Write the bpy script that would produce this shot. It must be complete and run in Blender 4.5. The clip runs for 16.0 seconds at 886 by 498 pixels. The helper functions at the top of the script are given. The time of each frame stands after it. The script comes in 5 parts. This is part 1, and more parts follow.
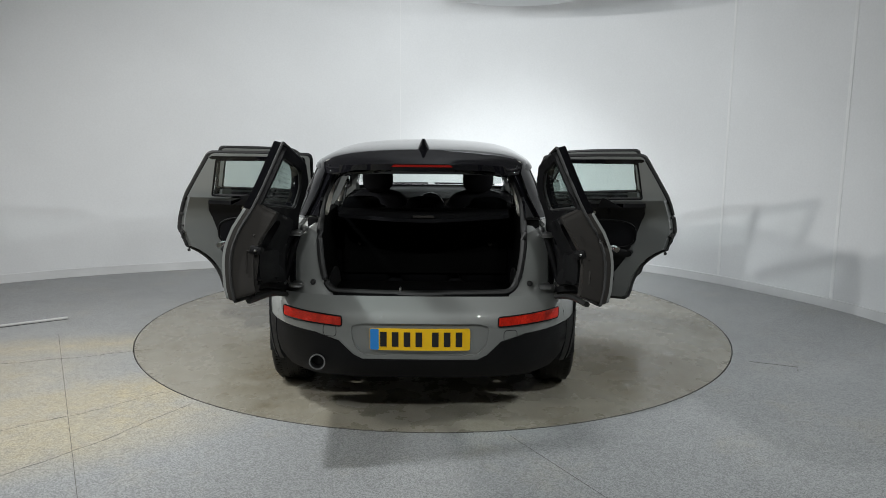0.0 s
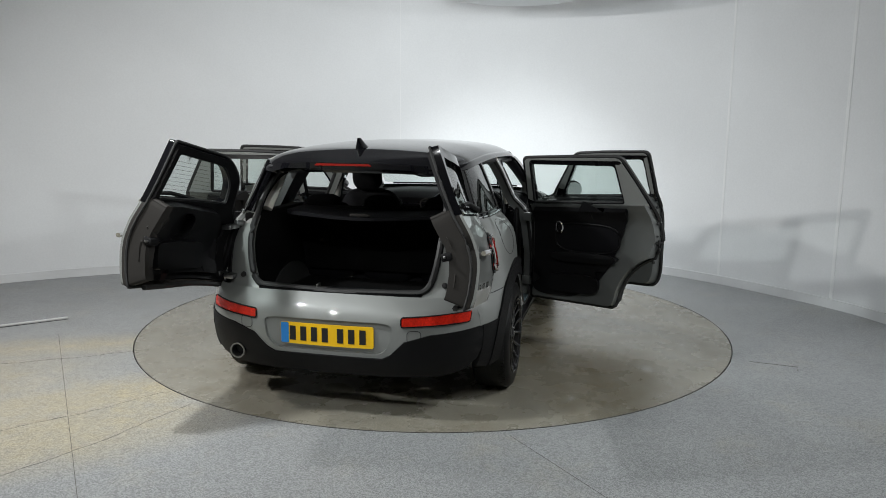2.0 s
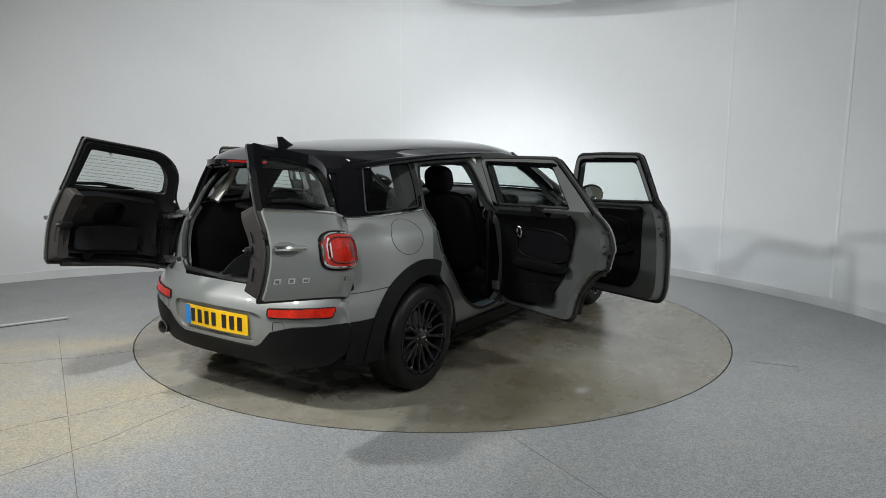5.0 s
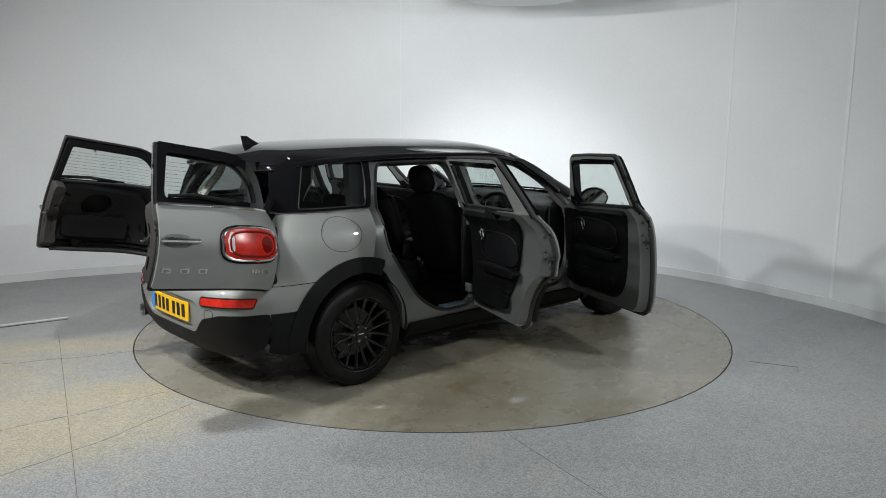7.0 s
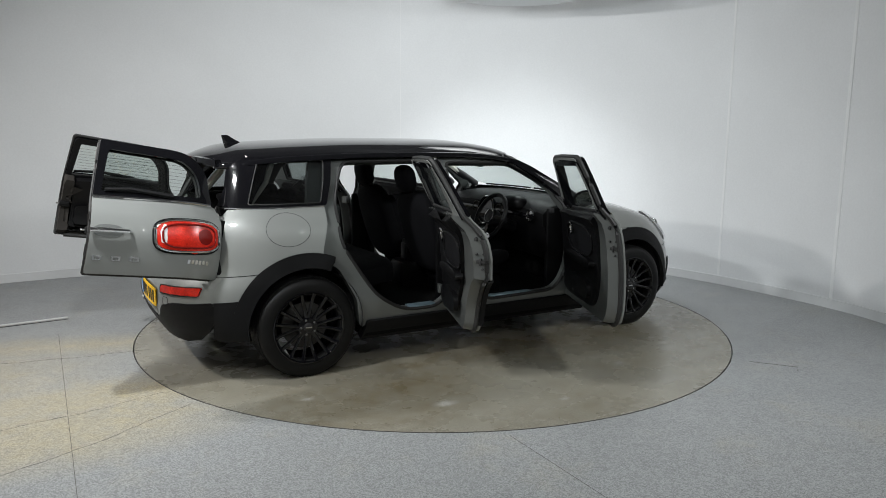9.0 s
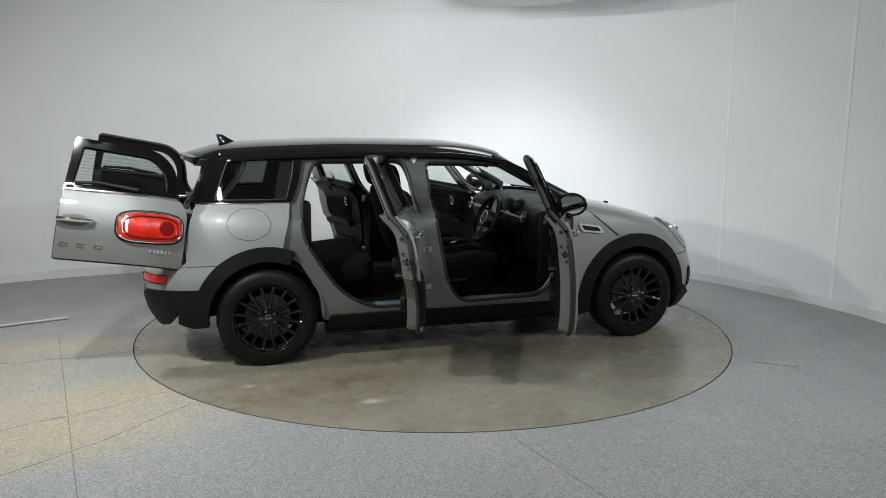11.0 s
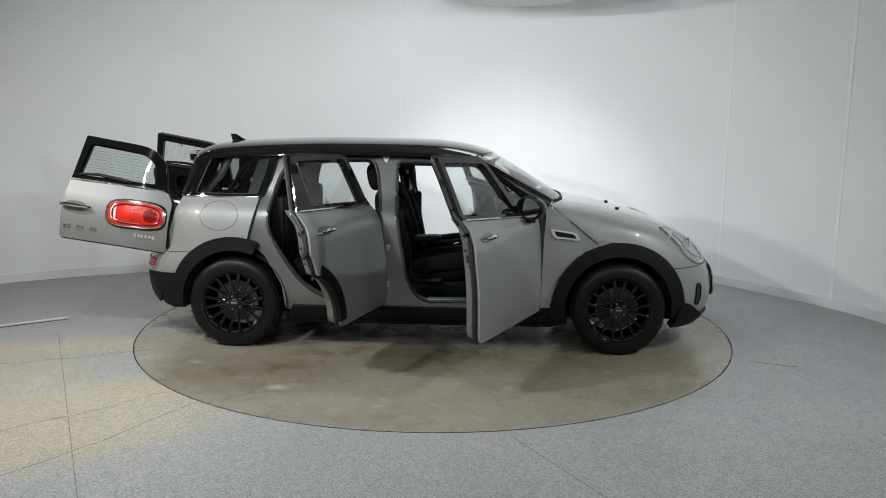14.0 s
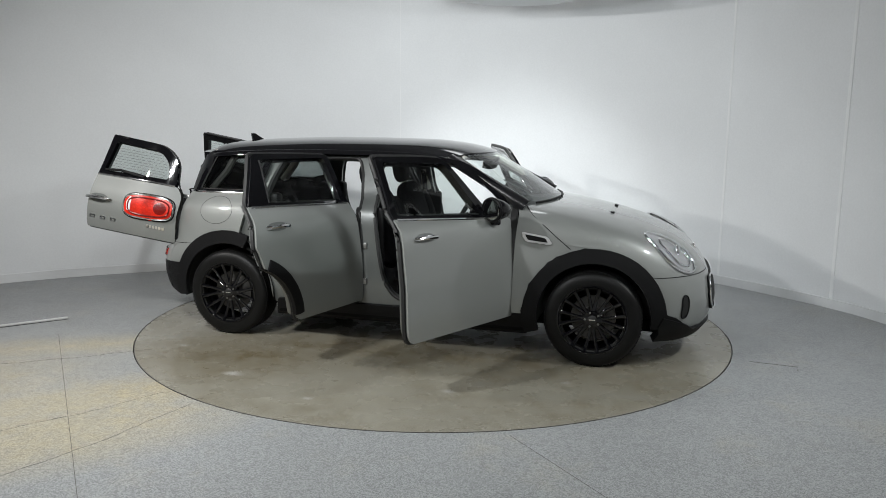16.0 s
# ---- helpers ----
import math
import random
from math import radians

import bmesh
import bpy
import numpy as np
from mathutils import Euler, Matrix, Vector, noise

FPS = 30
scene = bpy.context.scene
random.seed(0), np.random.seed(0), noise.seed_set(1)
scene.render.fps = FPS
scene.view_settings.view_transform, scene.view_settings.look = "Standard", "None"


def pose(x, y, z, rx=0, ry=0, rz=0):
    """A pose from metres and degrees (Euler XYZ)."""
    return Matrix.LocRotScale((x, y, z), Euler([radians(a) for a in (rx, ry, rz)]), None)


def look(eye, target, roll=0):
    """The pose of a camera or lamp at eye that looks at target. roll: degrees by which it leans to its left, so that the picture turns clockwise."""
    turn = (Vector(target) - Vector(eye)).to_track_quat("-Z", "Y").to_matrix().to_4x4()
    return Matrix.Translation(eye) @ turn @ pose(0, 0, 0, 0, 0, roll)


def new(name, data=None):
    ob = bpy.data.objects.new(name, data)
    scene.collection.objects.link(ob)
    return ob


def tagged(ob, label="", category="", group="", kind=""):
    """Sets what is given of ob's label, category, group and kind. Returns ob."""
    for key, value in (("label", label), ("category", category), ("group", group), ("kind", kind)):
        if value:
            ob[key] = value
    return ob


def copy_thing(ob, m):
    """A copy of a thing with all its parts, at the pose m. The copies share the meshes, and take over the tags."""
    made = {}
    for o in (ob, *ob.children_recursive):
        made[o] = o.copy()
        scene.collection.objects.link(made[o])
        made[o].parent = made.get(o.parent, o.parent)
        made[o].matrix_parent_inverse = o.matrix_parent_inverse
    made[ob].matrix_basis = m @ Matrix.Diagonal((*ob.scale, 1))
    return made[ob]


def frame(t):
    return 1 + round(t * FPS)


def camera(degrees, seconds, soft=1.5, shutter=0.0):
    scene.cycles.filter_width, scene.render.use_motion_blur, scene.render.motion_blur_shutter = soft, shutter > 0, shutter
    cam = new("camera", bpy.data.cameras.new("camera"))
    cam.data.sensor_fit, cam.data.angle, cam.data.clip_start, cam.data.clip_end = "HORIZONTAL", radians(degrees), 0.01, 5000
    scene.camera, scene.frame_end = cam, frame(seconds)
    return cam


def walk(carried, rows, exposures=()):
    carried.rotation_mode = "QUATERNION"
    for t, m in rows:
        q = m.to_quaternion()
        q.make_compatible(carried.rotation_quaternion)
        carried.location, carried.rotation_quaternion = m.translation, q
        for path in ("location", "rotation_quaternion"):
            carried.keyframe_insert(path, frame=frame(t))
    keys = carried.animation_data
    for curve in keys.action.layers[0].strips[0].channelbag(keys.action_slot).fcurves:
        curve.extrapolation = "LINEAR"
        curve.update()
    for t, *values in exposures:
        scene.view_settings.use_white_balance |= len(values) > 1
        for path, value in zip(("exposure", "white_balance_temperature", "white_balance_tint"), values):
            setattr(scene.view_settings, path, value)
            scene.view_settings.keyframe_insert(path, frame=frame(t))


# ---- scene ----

# ---------------------------------------------------------------- camera
cam = camera(61.126, 16.0, 0.9)
EYE = (0.0, -5.896, 1.5496)
AIM = (EYE[0] + math.sin(0.0112), EYE[1] + math.cos(0.0112), EYE[2] - math.tan(0.1618))
walk(cam, [(0.0, look(EYE, AIM, 0.462)), (16.0, look(EYE, AIM, 0.462))])

# ---------------------------------------------------------------- light
world = bpy.data.worlds.new("studio_dark")
world.use_nodes = True
world.node_tree.nodes["Background"].inputs[0].default_value = (0.5, 0.55, 0.6, 1)
world.node_tree.nodes["Background"].inputs[1].default_value = 0.02
scene.world = world
scene.view_settings.exposure = 0.03


def lamp(name, kind, eye, target, power, colour=(1, 1, 1), **more):
    data = bpy.data.lights.new(name, kind)
    data.energy, data.color = power, colour
    for key, value in more.items():
        if key == "size":
            data.size = value
        elif key == "size_y":
            data.shape, data.size_y = "RECTANGLE", value
        elif key == "radius":
            data.shadow_soft_size = value
        elif key == "cone":
            data.spot_size, data.spot_blend = radians(value), more.get("blend", 0.3)
        elif key == "spread":
            data.spread = radians(value)
        elif key == "disk":
            data.shape, data.size = "DISK", value
    ob = new(name, data)
    ob.matrix_world = look(eye, target)
    return ob


CEIL = 3.25
lamp("wall_spot", "SPOT", (0.25, -0.35, 2.52), (0.92, 2.6, 0.45), 150, (0.94, 0.99, 1.0), radius=0.08, cone=62, blend=1.0)
lamp("wall_wash", "AREA", (0.2, -0.3, 2.52), (0.25, 2.6, 2.0), 28, (0.94, 0.985, 1.0), disk=0.25, spread=170)
lamp("ceiling_lamp_glow", "AREA", (0.74, 1.15, 2.705), (0.74, 1.149, 0), 18, (0.96, 0.99, 1.0), disk=1.1, spread=110)
lamp("spot_left_front", "AREA", (-1.9, -2.55, 2.62), (-0.5, -0.8, 0.2), 52, (0.96, 0.99, 1.0), size=0.14, size_y=0.11, spread=165)
lamp("spot_left_back", "AREA", (-3.65, -1.7, 2.64), (-1.2, -0.7, 0.4), 60, (1.0, 0.98, 0.95), size=0.14, size_y=0.11, spread=170)
lamp("spot_right", "AREA", (3.1, -2.0, 2.5), (0.5, -1.2, 0.4), 32, (0.95, 0.99, 1.0), size=0.14, size_y=0.11, spread=150)
lamp("rear_room_lamp", "AREA", (-3.6, -6.0, 3.15), (-6.6, -6.6, 1.0), 85, (1.0, 0.98, 0.93), size=1.2, size_y=0.6, spread=175)
for spot_x, spot_y, spot_power in ((-2.3, -4.1, 8), (-0.75, -4.5, 9), (0.8, -4.5, 8), (2.2, -4.0, 6)):
    lamp("front_spot", "AREA", (spot_x, spot_y, 2.7), (spot_x * 0.3, -1.2, 0.3), spot_power, (0.97, 1.0, 1.0), disk=0.07, spread=120)


# ---------------------------------------------------------------- materials
def material(name, colour, rough=0.5, metal=0.0, coat=0.0, grain=0.0, grain_scale=40.0, wear=0.0, wear_scale=3.0,
             bump=0.0, bump_scale=200.0, spec=0.5, vary=0.0):
    """A principled material with variation at two scales and fine relief."""
    m = bpy.data.materials.new(name)
    m.use_nodes = True
    nt = m.node_tree
    b = nt.nodes["Principled BSDF"]
    b.inputs["Base Color"].default_value = (*colour, 1)
    b.inputs["Roughness"].default_value = rough
    b.inputs["Metallic"].default_value = metal
    b.inputs["Coat Weight"].default_value = coat
    b.inputs["Coat Roughness"].default_value = 0.015
    b.inputs["Specular IOR Level"].default_value = spec
    co = nt.nodes.new("ShaderNodeTexCoord")
    out = None
    if grain or wear or vary:
        hsv = nt.nodes.new("ShaderNodeHueSaturation")
        hsv.inputs["Color"].default_value = (*colour, 1)
        value = None
        for amount, scale in ((grain, grain_scale), (wear, wear_scale)):
            if not amount:
                continue
            n = nt.nodes.new("ShaderNodeTexNoise")
            n.inputs["Scale"].default_value = scale
            n.inputs["Detail"].default_value = 5
            nt.links.new(co.outputs["Object"], n.inputs["Vector"])
            r = nt.nodes.new("ShaderNodeMapRange")
            r.inputs["From Min"].default_value, r.inputs["From Max"].default_value = 0.3, 0.7
            r.inputs["To Min"].default_value, r.inputs["To Max"].default_value = 1 - amount, 1 + amount
            nt.links.new(n.outputs["Fac"], r.inputs["Value"])
            if value is None:
                value = r.outputs["Result"]
            else:
                x = nt.nodes.new("ShaderNodeMath")
                x.operation = "MULTIPLY"
                nt.links.new(value, x.inputs[0])
                nt.links.new(r.outputs["Result"], x.inputs[1])
                value = x.outputs[0]
        if value is not None:
            nt.links.new(value, hsv.inputs["Value"])
        nt.links.new(hsv.outputs["Color"], b.inputs["Base Color"])
        if wear:
            r2 = nt.nodes.new("ShaderNodeMapRange")
            r2.inputs["To Min"].default_value, r2.inputs["To Max"].default_value = max(0.02, rough * 0.8), min(1, rough * 1.2)
            nt.links.new(n.outputs["Fac"], r2.inputs["Value"])
            nt.links.new(r2.outputs["Result"], b.inputs["Roughness"])
    if bump:
        n = nt.nodes.new("ShaderNodeTexNoise")
        n.inputs["Scale"].default_value = bump_scale
        n.inputs["Detail"].default_value = 3
        nt.links.new(co.outputs["Object"], n.inputs["Vector"])
        bp = nt.nodes.new("ShaderNodeBump")
        bp.inputs["Strength"].default_value = bump
        bp.inputs["Distance"].default_value = 0.002
        nt.links.new(n.outputs["Fac"], bp.inputs["Height"])
        nt.links.new(bp.outputs["Normal"], b.inputs["Normal"])
    return m


def glass_material(name, tint, rough=0.0):
    """Thin car glazing: a tinted see-through sheet with a clear mirror reflection."""
    m = bpy.data.materials.new(name)
    m.use_nodes = True
    nt = m.node_tree
    nt.nodes.remove(nt.nodes["Principled BSDF"])
    tr = nt.nodes.new("ShaderNodeBsdfTransparent")
    tr.inputs["Color"].default_value = (*tint, 1)
    gl = nt.nodes.new("ShaderNodeBsdfGlossy")
    gl.inputs["Roughness"].default_value = 0.02
    lw = nt.nodes.new("ShaderNodeLayerWeight")
    lw.inputs["Blend"].default_value = 0.5
    p5 = nt.nodes.new("ShaderNodeMath")
    p5.operation = "POWER"
    p5.inputs[1].default_value = 4.5
    nt.links.new(lw.outputs["Facing"], p5.inputs[0])
    fr = nt.nodes.new("ShaderNodeMapRange")
    fr.inputs["To Min"].default_value, fr.inputs["To Max"].default_value = 0.10, 1.0
    nt.links.new(p5.outputs[0], fr.inputs["Value"])
    mx = nt.nodes.new("ShaderNodeMixShader")
    nt.links.new(fr.outputs[0], mx.inputs[0])
    nt.links.new(tr.outputs[0], mx.inputs[1])
    nt.links.new(gl.outputs[0], mx.inputs[2])
    nt.links.new(mx.outputs[0], nt.nodes["Material Output"].inputs["Surface"])
    return m


PAINT = material("grey_paint", (0.200, 0.208, 0.200), 0.50, 0.16, 1.0, wear=0.03, wear_scale=2.0, grain=0.02, grain_scale=900)
# Body paint darkened to carry the shade of jambs, inner faces and cups.
PAINT_SHADED = material("grey_paint_shaded", (0.098, 0.104, 0.101), 0.36, 0.18, 1.0, wear=0.06, wear_scale=5)
BLACK_GLOSS = material("black_gloss_paint", (0.004, 0.004, 0.005), 0.05, 0.0, 0.0, wear=0.1, wear_scale=3)
TRIM = material("black_plastic", (0.005, 0.005, 0.0055), 0.55, spec=0.16, grain=0.12, grain_scale=300, wear=0.12, wear_scale=4, bump=0.25, bump_scale=600)
RUBBER = material("tyre_rubber", (0.005, 0.005, 0.005), 0.45, spec=0.2, grain=0.1, grain_scale=120, wear=0.2, wear_scale=6, bump=0.2, bump_scale=500)
SEAL = material("door_seal", (0.01, 0.01, 0.01), 0.6, wear=0.1)
BLACK_SATIN = material("black_satin_paint", (0.006, 0.006, 0.007), 0.32, 0.0, 0.2, wear=0.1)
RIM = material("black_alloy", (0.003, 0.003, 0.004), 0.03, 0.0, 0.0, wear=0.1, wear_scale=8)
CHROME = material("chrome", (0.78, 0.78, 0.79), 0.1, 1.0, wear=0.05, wear_scale=20)
STEEL = material("brushed_steel", (0.34, 0.34, 0.34), 0.34, 1.0, grain=0.1, grain_scale=150, wear=0.15, wear_scale=9)
CLOTH = material("black_cloth", (0.005, 0.005, 0.006), 0.85, grain=0.2, grain_scale=350, wear=0.15, wear_scale=5, bump=0.4, bump_scale=500, spec=0.1)
CARPET = material("boot_carpet", (0.003, 0.003, 0.003), 0.95, grain=0.25, grain_scale=400, wear=0.15, wear_scale=6, bump=0.5, bump_scale=600, spec=0.1)
INTERIOR = material("dark_interior_plastic", (0.0045, 0.0045, 0.005), 0.45, spec=0.17, grain=0.1, grain_scale=250, wear=0.15, wear_scale=5, bump=0.2, bump_scale=500)
INTERIOR_GREY = material("grey_interior_plastic", (0.022, 0.020, 0.018), 0.75, spec=0.2, grain=0.08, grain_scale=250, wear=0.1, wear_scale=5, bump=0.2, bump_scale=500)
HEADLINER = material("headliner_cloth", (0.58, 0.56, 0.51), 0.9, grain=0.06, grain_scale=300, wear=0.06, spec=0.2)
GLASS = glass_material("clear_glass", (0.80, 0.86, 0.84))
LENS_GLASS = glass_material("headlight_cover", (0.96, 0.97, 0.97))
DARK_GLASS = glass_material("privacy_glass", (0.34, 0.36, 0.36))
RED_LENS = material("red_lens", (0.52, 0.016, 0.006), 0.25, 0.0, 0.15, grain=0.25, grain_scale=120, wear=0.3, wear_scale=14)
RED_DARK = material("dark_red_lens", (0.16, 0.005, 0.003), 0.2, 0.0, 0.0, wear=0.1)
CLEAR_LENS = material("clear_lens", (0.75, 0.72, 0.70), 0.15, 0.1, 1.0, wear=0.05)
YELLOW = material("yellow_plate", (0.80, 0.47, 0.004), 0.45, wear=0.05, wear_scale=10, grain=0.03)
BLUE = material("blue_band", (0.02, 0.22, 0.62), 0.45, wear=0.05)
INK = material("black_ink", (0.008, 0.008, 0.008), 0.5, wear=0.05)
SATIN = material("satin_silver", (0.62, 0.62, 0.63), 0.3, 0.6, wear=0.05)
MIRROR = material("mirror_glass", (0.85, 0.87, 0.86), 0.01, 1.0)
SILL_PLATE = material("blue_grey_sill_strip", (0.16, 0.23, 0.27), 0.35, 0.5, wear=0.1)


def painted_wall():
    m = material("white_wall_paint", (0.74, 0.755, 0.77), 0.62, grain=0.02, grain_scale=60, wear=0.035, wear_scale=1.1, bump=0.15, bump_scale=250)
    return m


WALL = painted_wall()
SEAM = material("wall_joint_strip", (0.80, 0.81, 0.82), 0.5, wear=0.05)
SKIRT = material("skirting_paint", (0.66, 0.67, 0.68), 0.5, wear=0.08)
CEILING = material("ceiling_paint", (0.16, 0.16, 0.165), 0.8, wear=0.1)
BACK_WALL = material("cream_wall_paint", (0.52, 0.51, 0.44), 0.7, grain=0.03, grain_scale=60, wear=0.06, wear_scale=1.5)
DISC = material("dark_brake_metal", (0.09, 0.088, 0.085), 0.45, 0.8, wear=0.2, wear_scale=12)
STRIP = material("pale_metal_strip", (0.62, 0.62, 0.61), 0.35, 0.3, wear=0.1)
JOINT = material("vinyl_joint", (0.085, 0.08, 0.072), 0.8, wear=0.3, wear_scale=8)
GAP = material("dark_gap", (0.01, 0.01, 0.01), 0.9)


def floor_material(name, base, stain, spots, stain_bias, rough, speckle, scuffs=0.3, marks=()):
    """Speckled vinyl with worn, brownish patches where tyres have run. spots: x, y, radius x, radius y, turn, strength."""
    m = bpy.data.materials.new(name)
    m.use_nodes = True
    nt = m.node_tree
    L, N = nt.links.new, nt.nodes.new
    b = nt.nodes["Principled BSDF"]
    co = N("ShaderNodeTexCoord").outputs["Object"]

    def math_node(op, a, c=None, clamp=False):
        x = N("ShaderNodeMath")
        x.operation, x.use_clamp = op, clamp
        for i, v in enumerate((a, c)):
            if v is None:
                continue
            if isinstance(v, (int, float)):
                x.inputs[i].default_value = v
            else:
                L(v, x.inputs[i])
        return x.outputs[0]

    def noise(scale, detail=4, rough_=0.6):
        n = N("ShaderNodeTexNoise")
        n.inputs["Scale"].default_value, n.inputs["Detail"].default_value, n.inputs["Roughness"].default_value = scale, detail, rough_
        L(co, n.inputs["Vector"])
        return n.outputs["Fac"]

    total = None
    for x, y, rx, ry, turn, strength in spots:
        mp = N("ShaderNodeMapping")
        mp.vector_type = "TEXTURE"
        mp.inputs["Location"].default_value = (x, y, 0)
        mp.inputs["Rotation"].default_value = (0, 0, radians(turn))
        mp.inputs["Scale"].default_value = (rx, ry, 1)
        L(co, mp.inputs["Vector"])
        ln = N("ShaderNodeVectorMath")
        ln.operation = "LENGTH"
        L(mp.outputs[0], ln.inputs[0])
        f = math_node("SUBTRACT", 1.0, ln.outputs["Value"], True)
        f = math_node("MULTIPLY", f, strength * 2.0, True)
        total = f if total is None else math_node("MAXIMUM", total, f)
    blot = noise(1.6, 6, 0.65)
    blot = math_node("MULTIPLY", math_node("SUBTRACT", blot, stain_bias), 3.5, True)
    streak = noise(7, 5, 0.7)
    streak = math_node("MULTIPLY", math_node("SUBTRACT", streak, 0.36), 2.6, True)
    fac = math_node("MULTIPLY", blot, streak)
    if total is not None:
        fac = math_node("ADD", math_node("MULTIPLY", fac, 0.8), math_node("MULTIPLY", total, math_node("ADD", math_node("MULTIPLY", streak, 0.5), 0.5)), True)
    mix = N("ShaderNodeMix")
    mix.data_type = "RGBA"
    mix.inputs[6].default_value, mix.inputs[7].default_value = (*base, 1), (*stain, 1)
    L(fac, mix.inputs[0])
    # chips of the vinyl
    vo = N("ShaderNodeTexVoronoi")
    vo.inputs["Scale"].default_value = 200
    L(co, vo.inputs["Vector"])
    sp = N("ShaderNodeSeparateColor")
    L(vo.outputs["Color"], sp.inputs[0])
    chips = math_node("ADD", math_node("MULTIPLY", math_node("SUBTRACT", sp.outputs[0], 0.5), speckle), 1.0)
    big = math_node("ADD", math_node("MULTIPLY", math_node("SUBTRACT", noise(0.9, 3), 0.5), 0.22), 1.0)
    hs = N("ShaderNodeHueSaturation")
    scuff = math_node("MULTIPLY", math_node("SUBTRACT", noise(5.5, 7, 0.75), 0.60), 5.0, True)
    scuff = math_node("MULTIPLY", scuff, scuffs)
    for x, y, r in marks:
        mp = N("ShaderNodeMapping")
        mp.vector_type = "TEXTURE"
        mp.inputs["Location"].default_value, mp.inputs["Scale"].default_value = (x, y, 0), (r, r * 0.6, 1)
        L(co, mp.inputs["Vector"])
        ln = N("ShaderNodeVectorMath")
        ln.operation = "LENGTH"
        L(mp.outputs[0], ln.inputs[0])
        f = math_node("SUBTRACT", math_node("ADD", math_node("MULTIPLY", noise(14, 4), 1.1), 0.35), ln.outputs["Value"])
        scuff = math_node("MAXIMUM", scuff, math_node("MULTIPLY", f, 1.4, True))
    mix2 = N("ShaderNodeMix")
    mix2.data_type = "RGBA"
    mix2.inputs[7].default_value = (0.36, 0.35, 0.32, 1)
    L(mix.outputs[2], mix2.inputs[6])
    L(scuff, mix2.inputs[0])
    L(mix2.outputs[2], hs.inputs["Color"])
    L(math_node("MULTIPLY", chips, big), hs.inputs["Value"])
    L(hs.outputs[0], b.inputs["Base Color"])
    rr = math_node("ADD", math_node("MULTIPLY", noise(4, 5), 0.25), rough - 0.12)
    L(rr, b.inputs["Roughness"])
    bp = N("ShaderNodeBump")
    bp.inputs["Strength"].default_value, bp.inputs["Distance"].default_value = 0.25, 0.001
    L(noise(160, 2), bp.inputs["Height"])
    L(bp.outputs[0], b.inputs["Normal"])
    return m


FLOOR = floor_material("speckled_vinyl", (0.262, 0.271, 0.274), (0.37, 0.325, 0.220),
                       [(-2.5, -0.75, 1.5, 0.34, 14, 0.55), (-1.9, -1.75, 1.5, 0.42, 24, 0.75), (-2.2, -2.4, 1.5, 0.6, 24, 0.8), (-3.0, -1.5, 1.2, 1.0, 20, 0.5)],
                       0.52, 0.42, 0.85)
TABLE_FLOOR = floor_material("worn_turntable_vinyl", (0.240, 0.227, 0.186), (0.115, 0.092, 0.052),
                             [(0.2, -0.9, 2.2, 0.5, 0, 0.5), (0.0, 0.85, 2.2, 0.5, 0, 0.5), (-1.0, -1.3, 1.1, 0.6, 20, 0.5), (0.9, 1.2, 1.0, 0.7, 10, 0.5)], 0.39, 0.27, 0.36, 0.6, [(-0.84, -1.64, 0.10), (-0.2, -1.9, 0.05), (0.55, -1.55, 0.06), (1.2, -1.2, 0.05), (-1.5, -1.2, 0.05)])


# ---------------------------------------------------------------- mesh helpers
def mesh_object(name, verts, faces, mat, smooth=True):
    me = bpy.data.meshes.new(name)
    me.from_pydata([tuple(v) for v in verts], [], faces)
    me.materials.append(mat)
    if smooth:
        me.polygons.foreach_set("use_smooth", [True] * len(me.polygons))
    me.update()
    return new(name, me)


def part(name, bm, mat, parent, label="", sharp=40):
    """One bmesh as one mesh object under a thing or part."""
    bmesh.ops.recalc_face_normals(bm, faces=bm.faces)
    for f in bm.faces:
        f.smooth = True
    for e in bm.edges:
        if len(e.link_faces) == 2 and e.calc_face_angle(0) > radians(sharp):
            e.smooth = False
    me = bpy.data.meshes.new(name)
    bm.to_mesh(me)
    bm.free()
    me.materials.append(mat)
    ob = new(name, me)
    ob.parent = parent
    if label:
        ob["label"] = label
    return ob


def empty(name, parent=None, m=None):
    ob = new(name)
    ob.empty_display_size = 0.1
    if parent:
        ob.parent = parent
    if m is not None:
        ob.matrix_local = m
    return ob


def box(bm, x0, x1, y0, y1, z0, z1, bevel=0.0, m=None, seg=2):
    r = bmesh.ops.create_cube(bm, size=1.0)
    vs = r["verts"]
    for v in vs:
        v.co = Vector(((x0 + x1) / 2 + v.co.x * (x1 - x0), (y0 + y1) / 2 + v.co.y * (y1 - y0), (z0 + z1) / 2 + v.co.z * (z1 - z0)))
    if bevel:
        es = list({e for v in vs for e in v.link_edges})
        r = bmesh.ops.bevel(bm, geom=es, offset=bevel, segments=seg, affect="EDGES", profile=0.5)
        vs = list({v for f in r["faces"] for v in f.verts} | {v for v in vs if v.is_valid})
    if m is not None:
        for v in vs:
            v.co = m @ v.co
    return vs


def boxed(*a, **k):
    bm = bmesh.new()
    box(bm, *a, **k)
    return bm


